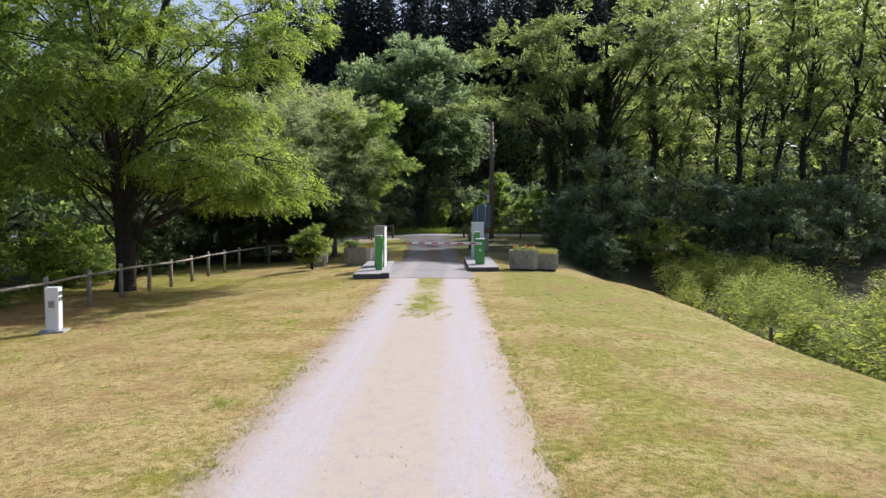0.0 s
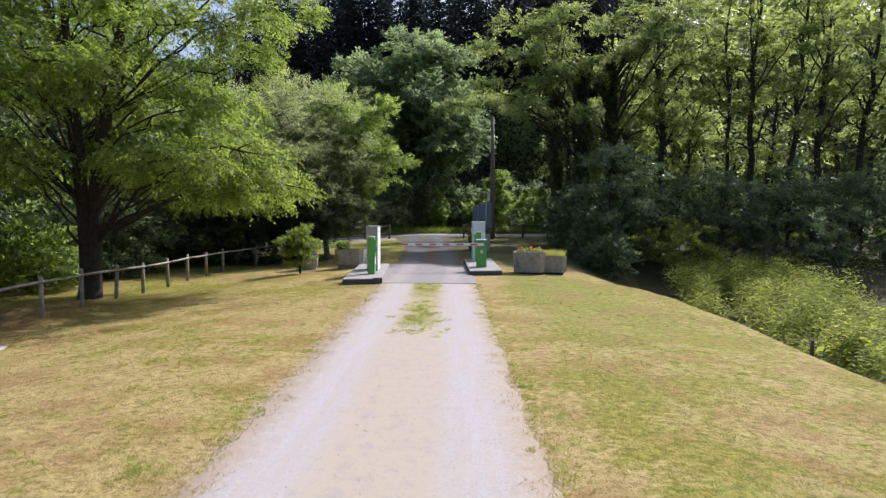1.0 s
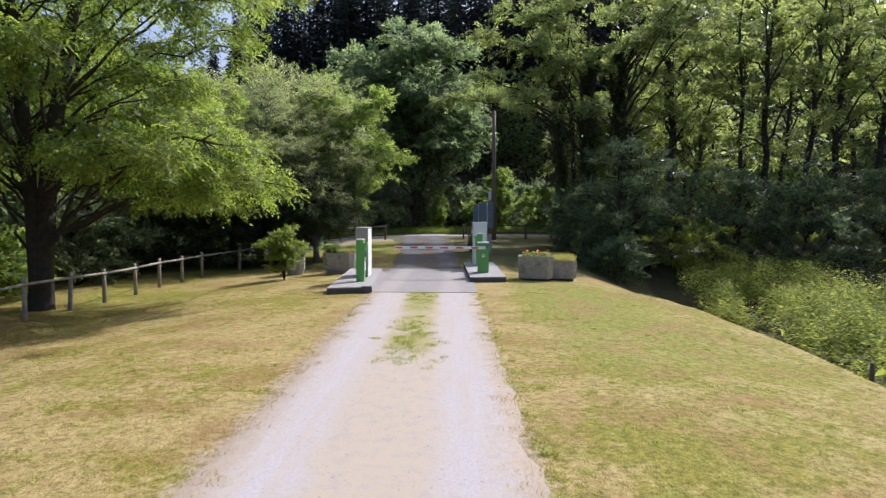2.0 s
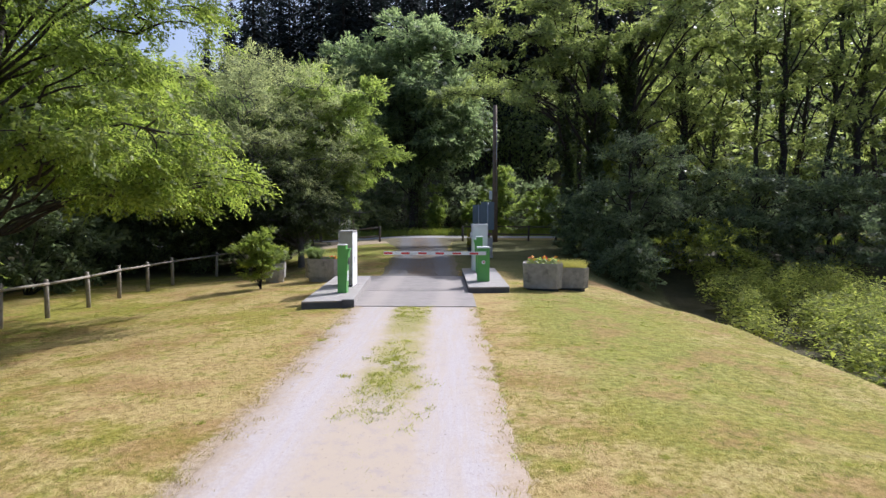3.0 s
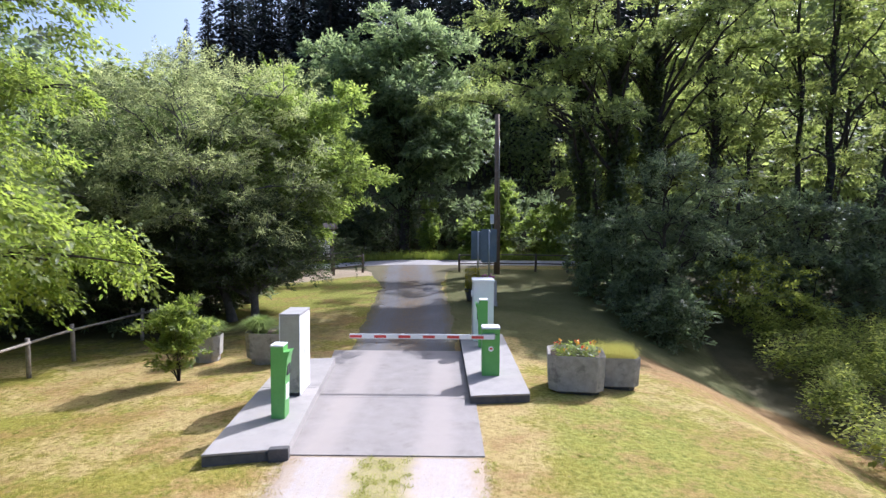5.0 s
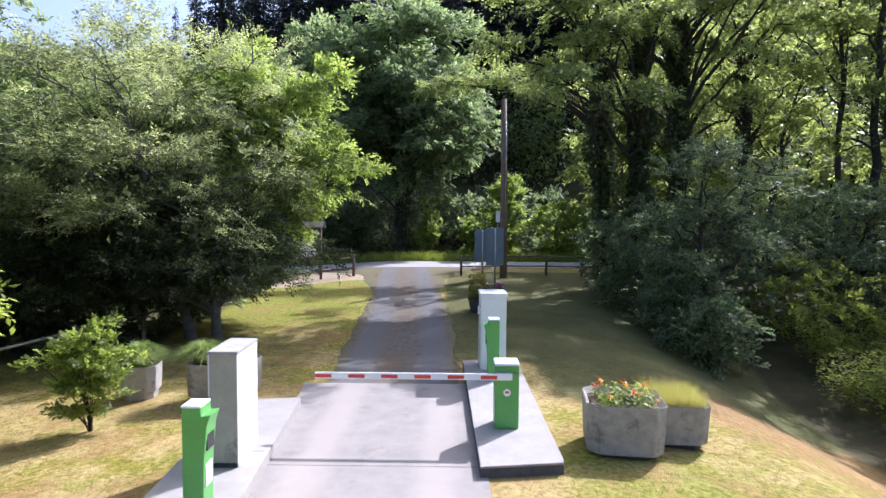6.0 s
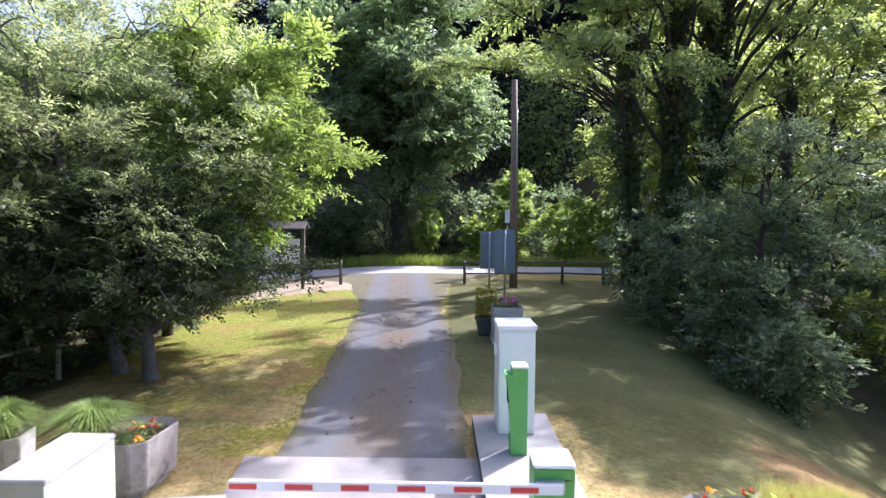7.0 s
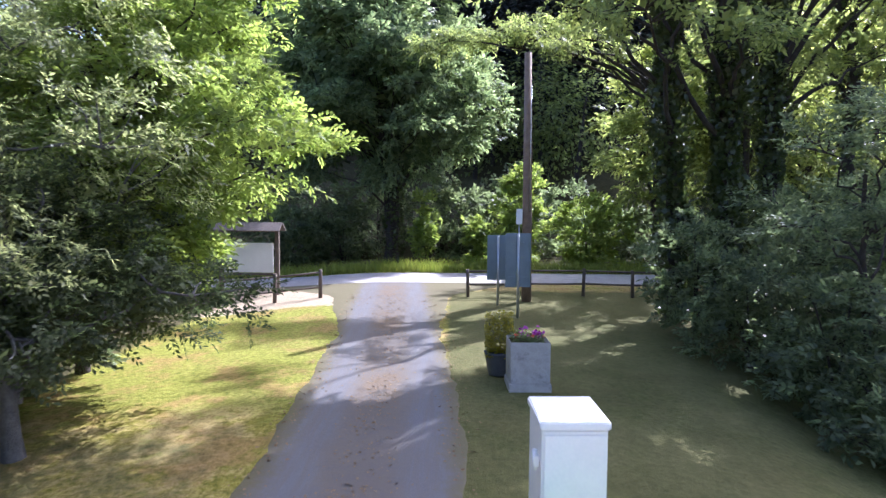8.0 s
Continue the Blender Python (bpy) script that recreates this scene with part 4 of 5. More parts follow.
def grow(seed, tall, mid_, radii, trunk_r, boughs, puff, clumps, per, leaf, clump_r=0.28, flat=0.6, shell=0.55, split=2.2, lean=(0.0, 0.0), low=1.0,
         slim=0.45, droop=0.25, forks=1, lumpy=0.3, twigs=90, ivy=0, wander=0.25, facing=0.68, core=0, lift=0.0, arms=(), row=11, dense=9.0):
    """Wood, leaves and ivy of a tree rooted at the origin. mid_, radii: the crown's middle and half sizes."""
    rng = np.random.default_rng(seed)
    c, tips, out = puffs(rng, mid_, radii, seed, boughs, puff, clumps, flat, shell, low, lumpy, lift, arms)
    mid_, radii = np.array(mid_, float), np.array(radii, float)
    crown = sprays(rng, tips, out, per, clump_r, leaf, slim, facing, droop, row)
    if core:
        thick = c[c[:, 2] < mid_[2] + dense * radii[2]]
        inner = np.repeat(thick, core, 0) * 0.85 + mid_ * 0.15 + rng.normal(size=(len(thick) * core, 3)) * puff * 0.32 * (1, 1, flat)
        crown = joined([crown, leaf_faces(rng, inner, unit(inner - mid_), puff * 0.3 if leaf > 0.15 else leaf * 1.9, 0.6, facing, droop)])
    wood, spots, trunks = [], [], []
    for n in range(forks):
        top = np.array([lean[0], lean[1], tall * 0.93]) + (rng.normal(size=3) * (radii * 0.25) if forks > 1 else 0)
        t = np.linspace(0, 1, 14)[:, None]
        path = t * top + np.cumsum(rng.normal(size=(14, 3)) * (1, 1, 0), 0) * wander * 0.3 * np.sqrt(t)
        if forks > 1:
            path[:, :2] *= np.clip((t - split / tall) / (1 - split / tall), 0, 1) ** 0.8
            path[:, :2] += 0.10 * trunk_r * np.array([np.cos(n * 2.4), np.sin(n * 2.4)]) * 6 * np.clip(t * tall / split, 0, 1)
        rad = trunk_r * (0.7 if n else 1.0) * (1 - 0.9 * t[:, 0]) ** 0.8
        rad[0] *= 1.35
        path[0, 2] = -0.3
        wood.append(tube(path, rad, 10))
        trunks.append((path, rad))
        spots.append(path[4:])
    for n in range(len(c)):
        path, rad = trunks[rng.integers(len(trunks))]
        hmax = max(split, c[n][2] - 0.45 * np.linalg.norm(c[n][:2]))
        start_z = np.clip(rng.uniform(0.65, 1.0) * hmax, split * 0.9, tall * 0.8)
        a = np.array([np.interp(start_z, path[:, 2], path[:, j]) for j in range(3)])
        b = (a + c[n]) / 2 + (0, 0, 0.22 * np.linalg.norm(c[n] - a))
        pts = bezier(a, b, c[n], 9)
        pts[1:-1] += rng.normal(size=(7, 3)) * 0.09
        r0 = np.interp(start_z, path[:, 2], rad) * (0.5 if boughs < 45 else 0.24)
        wood.append(tube(pts, np.linspace(r0, 0.018, 9), 6))
        spots.append(pts[3:])
    nodes_ = np.concatenate(spots)
    for n in rng.permutation(len(tips))[:twigs]:
        gap = np.linalg.norm(nodes_ - tips[n], axis=1) + 0.6 * np.clip(nodes_[:, 2] - tips[n][2], 0, 9)
        a = nodes_[gap.argmin()]
        pts = bezier(a, (a + tips[n]) / 2 + rng.normal(size=3) * 0.12 + (0, 0, 0.1), tips[n], 5)
        wood.append(tube(pts, np.linspace(0.026, 0.007, 5), 4))
    climb = None
    if ivy:
        path, rad = trunks[0]
        z = rng.uniform(0, 1, ivy) ** 0.8 * tall * 0.7
        a = rng.uniform(0, 2 * np.pi, ivy)
        core = np.stack([np.interp(z, path[:, 2], path[:, 0]), np.interp(z, path[:, 2], path[:, 1]), z], 1)
        thick = np.interp(z, path[:, 2], rad) + 0.08 + 0.46 * rng.uniform(0, 1, ivy) * (0.6 + 0.4 * np.sin(z * 1.7 + seed))
        out = np.stack([np.cos(a), np.sin(a), 0 * a], 1)
        climb = leaf_faces(rng, core + out * thick[:, None], out * 0.5 + (0, 0, -0.6), 0.185, 0.8, 0.2, 0.3)
    return joined(wood), crown, climb


def tree(name, label, at, seed, tall, mid_, radii, trunk_r, boughs, puff, clumps, per, leaf, leaf_mat, bark=BARK, group="", category="tree", **more):
    ob = thing(name, label, category, (at[0], at[1], float(land(at[0], at[1]))), group=group)
    wood, crown, climb = grow(seed, tall, mid_, radii, trunk_r, boughs, puff, clumps, per, leaf, **more)
    hang("trunk", mesh_from("trunk", *wood, bark, True), ob)
    hang("crown", mesh_from("crown", *crown, leaf_mat), ob)
    if climb:
        hang("ivy", mesh_from("ivy", *climb, LEAF_IVY), ob, "dark ivy on the trunk")
    return ob


def shrub(name, label, at, seed, radii, boughs, puff, clumps, per, leaf, leaf_mat, mid_z=None, clump_r=0.2, group="", stems=7, bark=BARK, shell=0.5, slim=0.5, low=0.1, flat=0.8, stem_r=0.035, lumpy=0.35):
    """A bush: several thin stems and a lumpy crown down to the ground."""
    rng = np.random.default_rng(seed)
    ob = thing(name, label, "shrub", (at[0], at[1], float(land(at[0], at[1]))), group=group)
    mid_ = np.array([0, 0, mid_z if mid_z else radii[2] * 0.75])
    c, tips, out = puffs(rng, mid_, radii, seed, boughs, puff, clumps, flat, shell, low, lumpy)
    hang("crown", mesh_from("crown", *sprays(rng, tips, out, per, clump_r, leaf, slim, 0.6, 0.2), leaf_mat), ob)
    wood = []
    for e in tips[rng.permutation(len(tips))[:stems]]:
        wood.append(tube(bezier(np.array([rng.normal() * stem_r, rng.normal() * stem_r, -0.1]), e * (0.2, 0.2, 0.6), e, 7), np.linspace(stem_r, stem_r * 0.3, 7), 5))
    hang("wood", mesh_from("wood", *joined(wood), bark, True), ob)
    return ob


# the broad tree beside the lawn fence
tree("tree", "broad locust tree with feathery lime green leaves, leaning over a fence", (-10.1, 20.5), 11, 12.5, (0.2, -0.2, 7.0), (5.5, 5.6, 5.2), 0.27, 62, 1.25, 19, 121, 0.105, LEAF_LIME,
     forks=3, split=1.5, clump_r=0.27, flat=0.42, shell=0.35, low=3.5, slim=0.46, droop=0.6, twigs=420, core=38, arms=((4.0, -0.6, 2.9), (4.7, 0.4, 3.3), (4.9, -1.8, 4.0), (4.2, 1.6, 3.1), (1.0, 2.8, 3.4), (3.3, 1.0, 2.8), (3.4, -1.6, 3.5), (2.4, 2.2, 3.0), (-3.6, 2.4, 3.4)))
# the pair of greyish trees beyond the planters
tree("tree", "dense grey-green willow with many fine twigs", (-6.8, 33.4), 21, 6.9, (-1.8, 0.2, 5.1), (4.0, 3.9, 3.65), 0.15, 54, 1.15, 17, 99, 0.10, LEAF_WILLOW, BARK_PALE,
     split=1.0, clump_r=0.28, flat=0.75, shell=0.45, low=2.2, slim=0.34, twigs=170, core=70, dense=-0.2, lumpy=0.5, lean=(-1.9, 0.2))
# Low boughs under the willow; their shade is put into the leaf colour.
tree("tree", "low spreading tree with boughs down to the grass, shade in its leaf colour", (-5.85, 32.7), 22, 4.9, (-1.8, 0.8, 2.7), (3.7, 2.5, 1.9), 0.14, 46, 0.8, 15, 88, 0.10, LEAF_SHADE, BARK_PALE,
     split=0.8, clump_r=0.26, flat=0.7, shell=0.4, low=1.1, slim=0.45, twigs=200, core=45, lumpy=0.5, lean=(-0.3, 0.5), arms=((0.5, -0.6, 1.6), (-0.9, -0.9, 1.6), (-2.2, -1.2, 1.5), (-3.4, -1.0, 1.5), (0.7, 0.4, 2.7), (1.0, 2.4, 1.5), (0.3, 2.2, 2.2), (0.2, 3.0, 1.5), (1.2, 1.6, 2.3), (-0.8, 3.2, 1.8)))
tree("tree", "dense dark tree between the willows and the fence", (-10.6, 35.6), 24, 8.0, (0, 0, 4.0), (3.0, 3.0, 3.6), 0.15, 44, 1.0, 11, 66, 0.2, LEAF_MID, BARK, split=1.2, clump_r=0.32, flat=0.7, low=0.5, shell=0.3, twigs=60, core=30)
tree("tree", "slender tree with fresh light green leaves", (-7.7, 37.4), 23, 9.0, (1.8, -0.6, 6.0), (2.9, 2.2, 3.1), 0.13, 40, 0.75, 13, 77, 0.15, LEAF_FRESH, lean=(1.3, -0.4), arms=((3.3, -1.2, 3.6), (2.6, -1.7, 3.1), (3.7, -0.4, 4.2), (2.8, -1.0, 2.8), (2.2, -0.8, 2.3)),
     split=1.5, clump_r=0.27, flat=0.7, low=3.9, twigs=140, lumpy=0.6)
# the round ash beyond the lane
tree("tree", "large round ash tree beyond the lane, ivy round its foot", (-3.3, 59.5), 31, 17.4, (-1.0, 0, 10.9), (6.1, 5.4, 6.6), 0.34, 52, 1.75, 22, 66, 0.27, LEAF_ASH,
     split=3.0, clump_r=0.42, flat=0.8, shell=0.72, low=4.0, forks=2, twigs=160, ivy=2500, core=110, lumpy=0.5, arms=((3.9, -0.6, 8.6), (4.3, -0.8, 7.0), (4.6, 0, 9.8), (3.4, -1.4, 6.2)))
# a tree by the lane whose limb hangs across the pole
tree("tree", "slender tree by the lane with a long limb arching over it", (8.3, 48.3), 32, 15.5, (-1.0, 0.4, 11.4), (3.0, 2.4, 3.4), 0.2, 4, 0.85, 12, 77, 0.17, LEAF_EDGE, split=7.5, clump_r=0.32, flat=0.36, shell=0.3, low=7.0, twigs=90, ivy=1500, slim=0.36, droop=0.5, wander=0.5,
     arms=((-3.0, 0.6, 9.6), (-4.2, 0.9, 9.9), (-5.2, 1.2, 10.2), (-6.4, 1.4, 9.8), (-7.3, 1.2, 9.5), (-8.3, 1.3, 9.6), (-9.2, 1.0, 9.2), (-5.5, -0.2, 9.5), (-4.4, -0.6, 8.9)))

# woodland edge on the far side of the marsh: place, height, trunk, ivy, lean, boughs
edge = [((7.87, 42.1), 15.2, 0.27, 5200, (-0.3, 0.2), 10), ((10.3, 44.9), 17.0, 0.28, 5200, (0.5, 0.3), 17), ((6.75, 42.8), 15.4, 0.22, 4400, (-0.5, 0.4), 10)]
for n, (at, tall, r, climbing, lean, boughs) in enumerate(edge):
    # The second tree's high boughs (arms) are added to shade the lawn.
    tree("tree", "tall slender tree with an ivy-clad trunk", at, 40 + n, tall, (lean[0] * 0.7 - (1.6, 0.4, 1.9)[n], lean[1] - (0.9, 0.9, 2.6)[n], tall * 0.72), ((4.2, 4.4, 3.4)[n], 2.7, tall * 0.29), r, boughs, 1.1, 12, 66, 0.17, LEAF_EDGE, BARK, "woodland edge trees",
         split=tall * 0.36, clump_r=0.34, flat=0.42, shell=0.3, low=tall * 0.42, lean=lean, twigs=130, ivy=climbing, lumpy=0.5, wander=0.6, core=60,
         arms=((), ((2.7, -2.9, 13.0), (1.2, -4.2, 12.0), (3.6, -1.6, 14.0), (2.2, -4.4, 13.5), (0.2, -3.2, 11.5), (4.2, -3.4, 14.5), (3.4, -4.6, 12.6)), ())[n])
wood = [((14.4, 47.0), 20, 0.27, 1300, (0.2, 0.0), 24), ((15.5, 47.9), 13, 0.13, 200, (2.4, 0.3), 12), ((18.9, 47.0), 20, 0.17, 300, (-0.3, 0.0), 10), ((19.8, 46.2), 20, 0.25, 700, (0.3, 0.2), 11), ((21.1, 45.2), 20, 0.22, 500, (2.4, 0.0), 13),
        ((24.4, 46.4), 20, 0.24, 500, (0.5, 0.4), 14), ((27.2, 47.0), 20, 0.26, 500, (1.0, 0.0), 14), ((13.4, 53.5), 16, 0.2, 500, (0.3, 0.2), 20), ((30.8, 47.5), 20, 0.28, 700, (-0.6, 0.0), 16), ((37.5, 47.0), 19, 0.26, 700, (0.2, 0.3), 16), ((24.0, 52.5), 17, 0.2, 300, (1.0, 0.2), 14), ((30.4, 53.0), 18, 0.22, 300, (-1.2, 0.2), 14)]
for n, (at, tall, r, climbing, lean, boughs) in enumerate(wood):
    tree("tree", "tall slender woodland tree with a thin open crown", at, 340 + n, tall, (lean[0] * 0.7, lean[1] + 0.4, tall * 0.64), (3.3, 3.0, tall * 0.34), r, boughs, 0.95, 9, 44, 0.25, LEAF_WOOD, BARK, "woodland edge trees",
         split=tall * 0.34, clump_r=0.36, flat=0.4, shell=0.25, low=tall * 0.3, lean=lean, twigs=90, ivy=climbing, lumpy=0.5, wander=0.6)
for n, (x, y, tall) in enumerate(((10.6, 56.6, 13.0), (15.0, 57.6, 14.0), (19.6, 59.5, 13.0))):
    tree("tree", "shady broadleaf tree on the far side of the lane", (x, y), 90 + n, tall, (0, 0, tall * 0.56), (3.2, 3.0, tall * 0.38), 0.2, 30, 1.2, 10, 44, 0.28, LEAF_WOOD, group="trees beyond the lane",
         split=2.4, clump_r=0.4, flat=0.6, low=2.6, twigs=50, shell=0.4)
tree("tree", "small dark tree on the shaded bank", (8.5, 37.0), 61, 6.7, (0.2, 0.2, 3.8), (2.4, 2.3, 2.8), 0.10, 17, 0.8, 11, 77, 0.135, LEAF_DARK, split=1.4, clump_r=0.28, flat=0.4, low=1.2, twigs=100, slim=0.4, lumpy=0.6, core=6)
for n, (x, y) in enumerate(((15.6, 40.4), (19.8, 41.0), (24.5, 41.5), (29.5, 42.0), (35.0, 42.0))):
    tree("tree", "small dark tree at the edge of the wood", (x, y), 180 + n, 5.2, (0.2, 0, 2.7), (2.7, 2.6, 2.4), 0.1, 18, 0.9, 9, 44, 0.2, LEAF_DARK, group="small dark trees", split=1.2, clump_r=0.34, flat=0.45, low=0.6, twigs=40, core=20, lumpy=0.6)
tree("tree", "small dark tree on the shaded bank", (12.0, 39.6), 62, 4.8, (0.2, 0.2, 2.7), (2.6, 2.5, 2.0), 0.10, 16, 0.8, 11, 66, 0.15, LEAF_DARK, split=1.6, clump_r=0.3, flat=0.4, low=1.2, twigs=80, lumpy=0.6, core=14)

# trees behind the lawn fence
for n, (x, y, tall, w) in enumerate(((-14.5, 30.5, 11, 3.6), (-17.5, 24.0, 13, 4.2), (-20.5, 17.5, 12, 4.2), (-13.2, 38.0, 9, 3.6), (-18.8, 36.0, 15, 4.6), (-14.0, 47.5, 10.5, 4.0), (-24.0, 29.0, 16, 5.0), (-22.0, 10.5, 12, 4.4))):
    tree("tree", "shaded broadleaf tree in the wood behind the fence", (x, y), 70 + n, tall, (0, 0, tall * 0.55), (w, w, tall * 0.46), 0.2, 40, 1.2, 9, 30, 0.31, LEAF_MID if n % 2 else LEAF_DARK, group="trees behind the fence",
         split=1.8, clump_r=0.38, flat=0.7, low=0.9, twigs=50, core=16)

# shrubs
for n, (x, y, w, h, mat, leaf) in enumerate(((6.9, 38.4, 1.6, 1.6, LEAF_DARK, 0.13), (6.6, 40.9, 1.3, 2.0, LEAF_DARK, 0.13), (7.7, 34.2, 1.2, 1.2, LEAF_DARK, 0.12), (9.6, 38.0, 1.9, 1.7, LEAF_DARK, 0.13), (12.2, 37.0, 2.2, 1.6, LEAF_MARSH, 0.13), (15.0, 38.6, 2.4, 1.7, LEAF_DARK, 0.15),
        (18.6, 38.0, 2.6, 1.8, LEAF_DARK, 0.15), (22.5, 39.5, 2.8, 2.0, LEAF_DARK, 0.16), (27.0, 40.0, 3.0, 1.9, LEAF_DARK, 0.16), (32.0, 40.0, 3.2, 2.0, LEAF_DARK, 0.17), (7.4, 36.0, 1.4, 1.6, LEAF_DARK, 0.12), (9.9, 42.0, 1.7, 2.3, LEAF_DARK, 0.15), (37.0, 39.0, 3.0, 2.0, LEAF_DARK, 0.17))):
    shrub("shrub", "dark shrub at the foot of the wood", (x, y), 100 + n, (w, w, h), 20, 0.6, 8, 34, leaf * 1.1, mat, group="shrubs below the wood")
for n, (x, y, w, h) in enumerate(((-13.0, 16.5, 1.9, 1.8), (-15.8, 19.5, 2.3, 2.2), (-13.4, 22.8, 1.7, 1.3), (-17.0, 14.0, 2.5, 2.4), (-14.8, 12.0, 2.0, 1.7), (-12.8, 33.8, 2.2, 2.4), (-11.4, 38.2, 2.2, 2.0), (-13.2, 27.0, 1.9, 2.0), (-10.9, 42.5, 1.9, 1.8), (-15.2, 41.5, 2.4, 2.4), (-17.5, 30.5, 2.6, 2.6), (-19.5, 44.5, 2.8, 2.8), (-25.0, 40.0, 3.0, 2.8), (-21.5, 24.0, 2.6, 2.5), (-13.5, 45.6, 2.0, 1.9), (-9.9, 32.8, 1.7, 1.7), (-8.4, 35.6, 1.5, 1.7), (-15.5, 35.5, 2.2, 2.4), (-18.5, 39.5, 2.6, 2.6), (-13.8, 31.2, 1.8, 2.0), (-21.5, 47.2, 2.6, 2.4))):
    # Fresh leaves on the near shrubs, y < 24, stand in for sunlight.
    shrub("shrub", "bramble and ivy thicket behind the fence", (x, y), 120 + n, (w, w, h), 24, 0.6, 8, 34, 0.165, LEAF_FRESH if y < 24 else LEAF_DARK, group="thicket behind the fence")
for n, (x, y, w, h) in enumerate(((-14.0, 58.5, 2.6, 2.2), (-9.2, 60.0, 2.4, 2.0), (-6.3, 61.5, 2.0, 2.4), (0.6, 61.5, 2.0, 2.6), (3.4, 62.0, 2.4, 2.2), (10.6, 58.5, 2.2, 1.9), (14.6, 58.0, 2.5, 1.9), (19.0, 57.5, 2.5, 2.0), (7.5, 63.0, 2.6, 2.6), (-18.5, 57.5, 2.6, 2.2), (-4.8, 65.5, 2.6, 3.0), (-0.6, 66.0, 2.6, 3.2), (-9.2, 66.0, 2.8, 3.2), (4.2, 67.0, 2.6, 3.0))):
    shrub("shrub", "dark undergrowth beyond the lane", (x, y), 220 + n, (w, w, h), 22, 0.7, 8, 24, 0.28, LEAF_DARK, group="undergrowth beyond the lane", clump_r=0.26)
shrub("shrub", "tall column of bright climbing leaves behind the pole", (3.5, 56.0), 141, (1.1, 1.0, 2.6), 26, 0.55, 8, 45, 0.2, LEAF_FRESH, 2.6, shell=0.6)
shrub("shrub", "bright leafy shrub beyond the lane", (1.7, 56.6), 142, (0.8, 0.8, 1.4), 12, 0.45, 8, 45, 0.2, LEAF_FRESH, 1.2, shell=0.6)
shrub("shrub", "bright leafy shrub beyond the lane", (6.9, 56.0), 143, (1.9, 1.4, 1.7), 26, 0.6, 8, 45, 0.2, LEAF_FRESH, 1.8, shell=0.6)
shrub("shrub", "pale leafy ivy shoot at a tree foot", (-1.3, 58.0), 144, (0.45, 0.45, 1.9), 10, 0.4, 7, 40, 0.22, LEAF_FRESH, 1.7)
shrub("shrub", "small loose leafy shrub on the lawn by a planter", (-5.5, 26.2), 151, (0.50, 0.46, 0.62), 30, 0.15, 8, 33, 0.075, LEAF_SHRUB, 0.98, 0.10, low=0.36, stems=14, shell=0.15, stem_r=0.014, lumpy=0.8)

# fallen leaves along the crown and edges of the asphalt drive
rng = np.random.default_rng(29)
fy = rng.uniform(29, 46, 1500)
fx = middle(fy) + np.where(rng.uniform(0, 1, len(fy)) < 0.6, rng.normal(size=len(fy)) * 0.28, np.where(rng.uniform(0, 1, len(fy)) < 0.5, -1, 1) * (1.3 + rng.normal(size=len(fy)) * 0.16))
fp = np.stack([fx, fy, land(fx, fy) + 0.02], 1)
fa = rng.uniform(0, 2 * np.pi, len(fy))
tagged(hang("fallen_leaves", mesh_from("fallen_leaves", *leaf_quads(rng, fp, np.stack([np.cos(fa), np.sin(fa), 0.15 + 0 * fa], 1), np.array([0, 0, 1.0]) + 0.25 * rng.normal(size=fp.shape), 0.06, 0.6), LEAF_FALLEN)),
       "brown fallen leaves scattered along the asphalt drive", "fallen leaves", kind="stuff")

# marsh plants beyond the bank
rng = np.random.default_rng(8)
plants, groups_ = 2600, 250
clump = rng.integers(0, groups_, plants)
my_ = rng.uniform(1, 36, groups_)
mx_ = rng.uniform(0, 22, groups_) * np.where(np.arange(groups_) % 4, 0.3, 1.0) + np.interp(my_, (0, 10, 18, 24, 27, 36), (7.6, 7.9, 8.4, 8.8, 9.3, 10.8))
ox_, oy_ = rng.normal(size=(2, plants)) * 0.36
px_, py_ = mx_[clump] + ox_, my_[clump] + oy_
pz_ = land(px_, py_)
tall_ = rng.uniform(0.9, 1.1, plants) * rng.uniform(1.0, 2.1, groups_)[clump] * (1.05 - 0.55 * np.clip(np.hypot(ox_, oy_), 0, 1.2))
per = 54
k = np.repeat(np.arange(plants), per)
hgt = rng.uniform(0.1, 1, len(k)) ** 0.55
p = np.stack([px_[k] + rng.normal(size=len(k)) * 0.17, py_[k] + rng.normal(size=len(k)) * 0.17, pz_[k] + tall_[k] * hgt], 1)
a = rng.uniform(0, 2 * np.pi, len(k))
low_leaves = leaf_faces(rng, p[::5] * (1, 1, 0) + (pz_[k] + tall_[k] * 0.75 * hgt)[::5, None] * (0, 0, 1), np.stack([np.cos(a), np.sin(a), 0.8 + 0 * a], 1)[::5], 0.19, 0.45, 0.6, 0.0)
tagged(hang("marsh_plants", mesh_from("marsh_plants", *joined([leaf_quads(rng, p, np.stack([np.cos(a), np.sin(a), 0.25 - 0.7 * hgt * rng.uniform(0, 1, len(a))], 1), np.array([0, 0, 1.0]) + 0.35 * rng.normal(size=p.shape), 0.105, 0.42), low_leaves]), LEAF_MARSH)),
       "rank pale green marsh plants filling a wet hollow", "marsh plants", kind="stuff")
stake = thing("stake", "short grey wooden stake among marsh plants", "stake", (8.25, 17.15, -1.5))
part("shaft", round_bar([(0, 0, -0.2), (0.02, 0, 0.5), (0.03, 0.01, 0.78)], (0.05, 0.048, 0.04)), WOOD_DARK, stake)


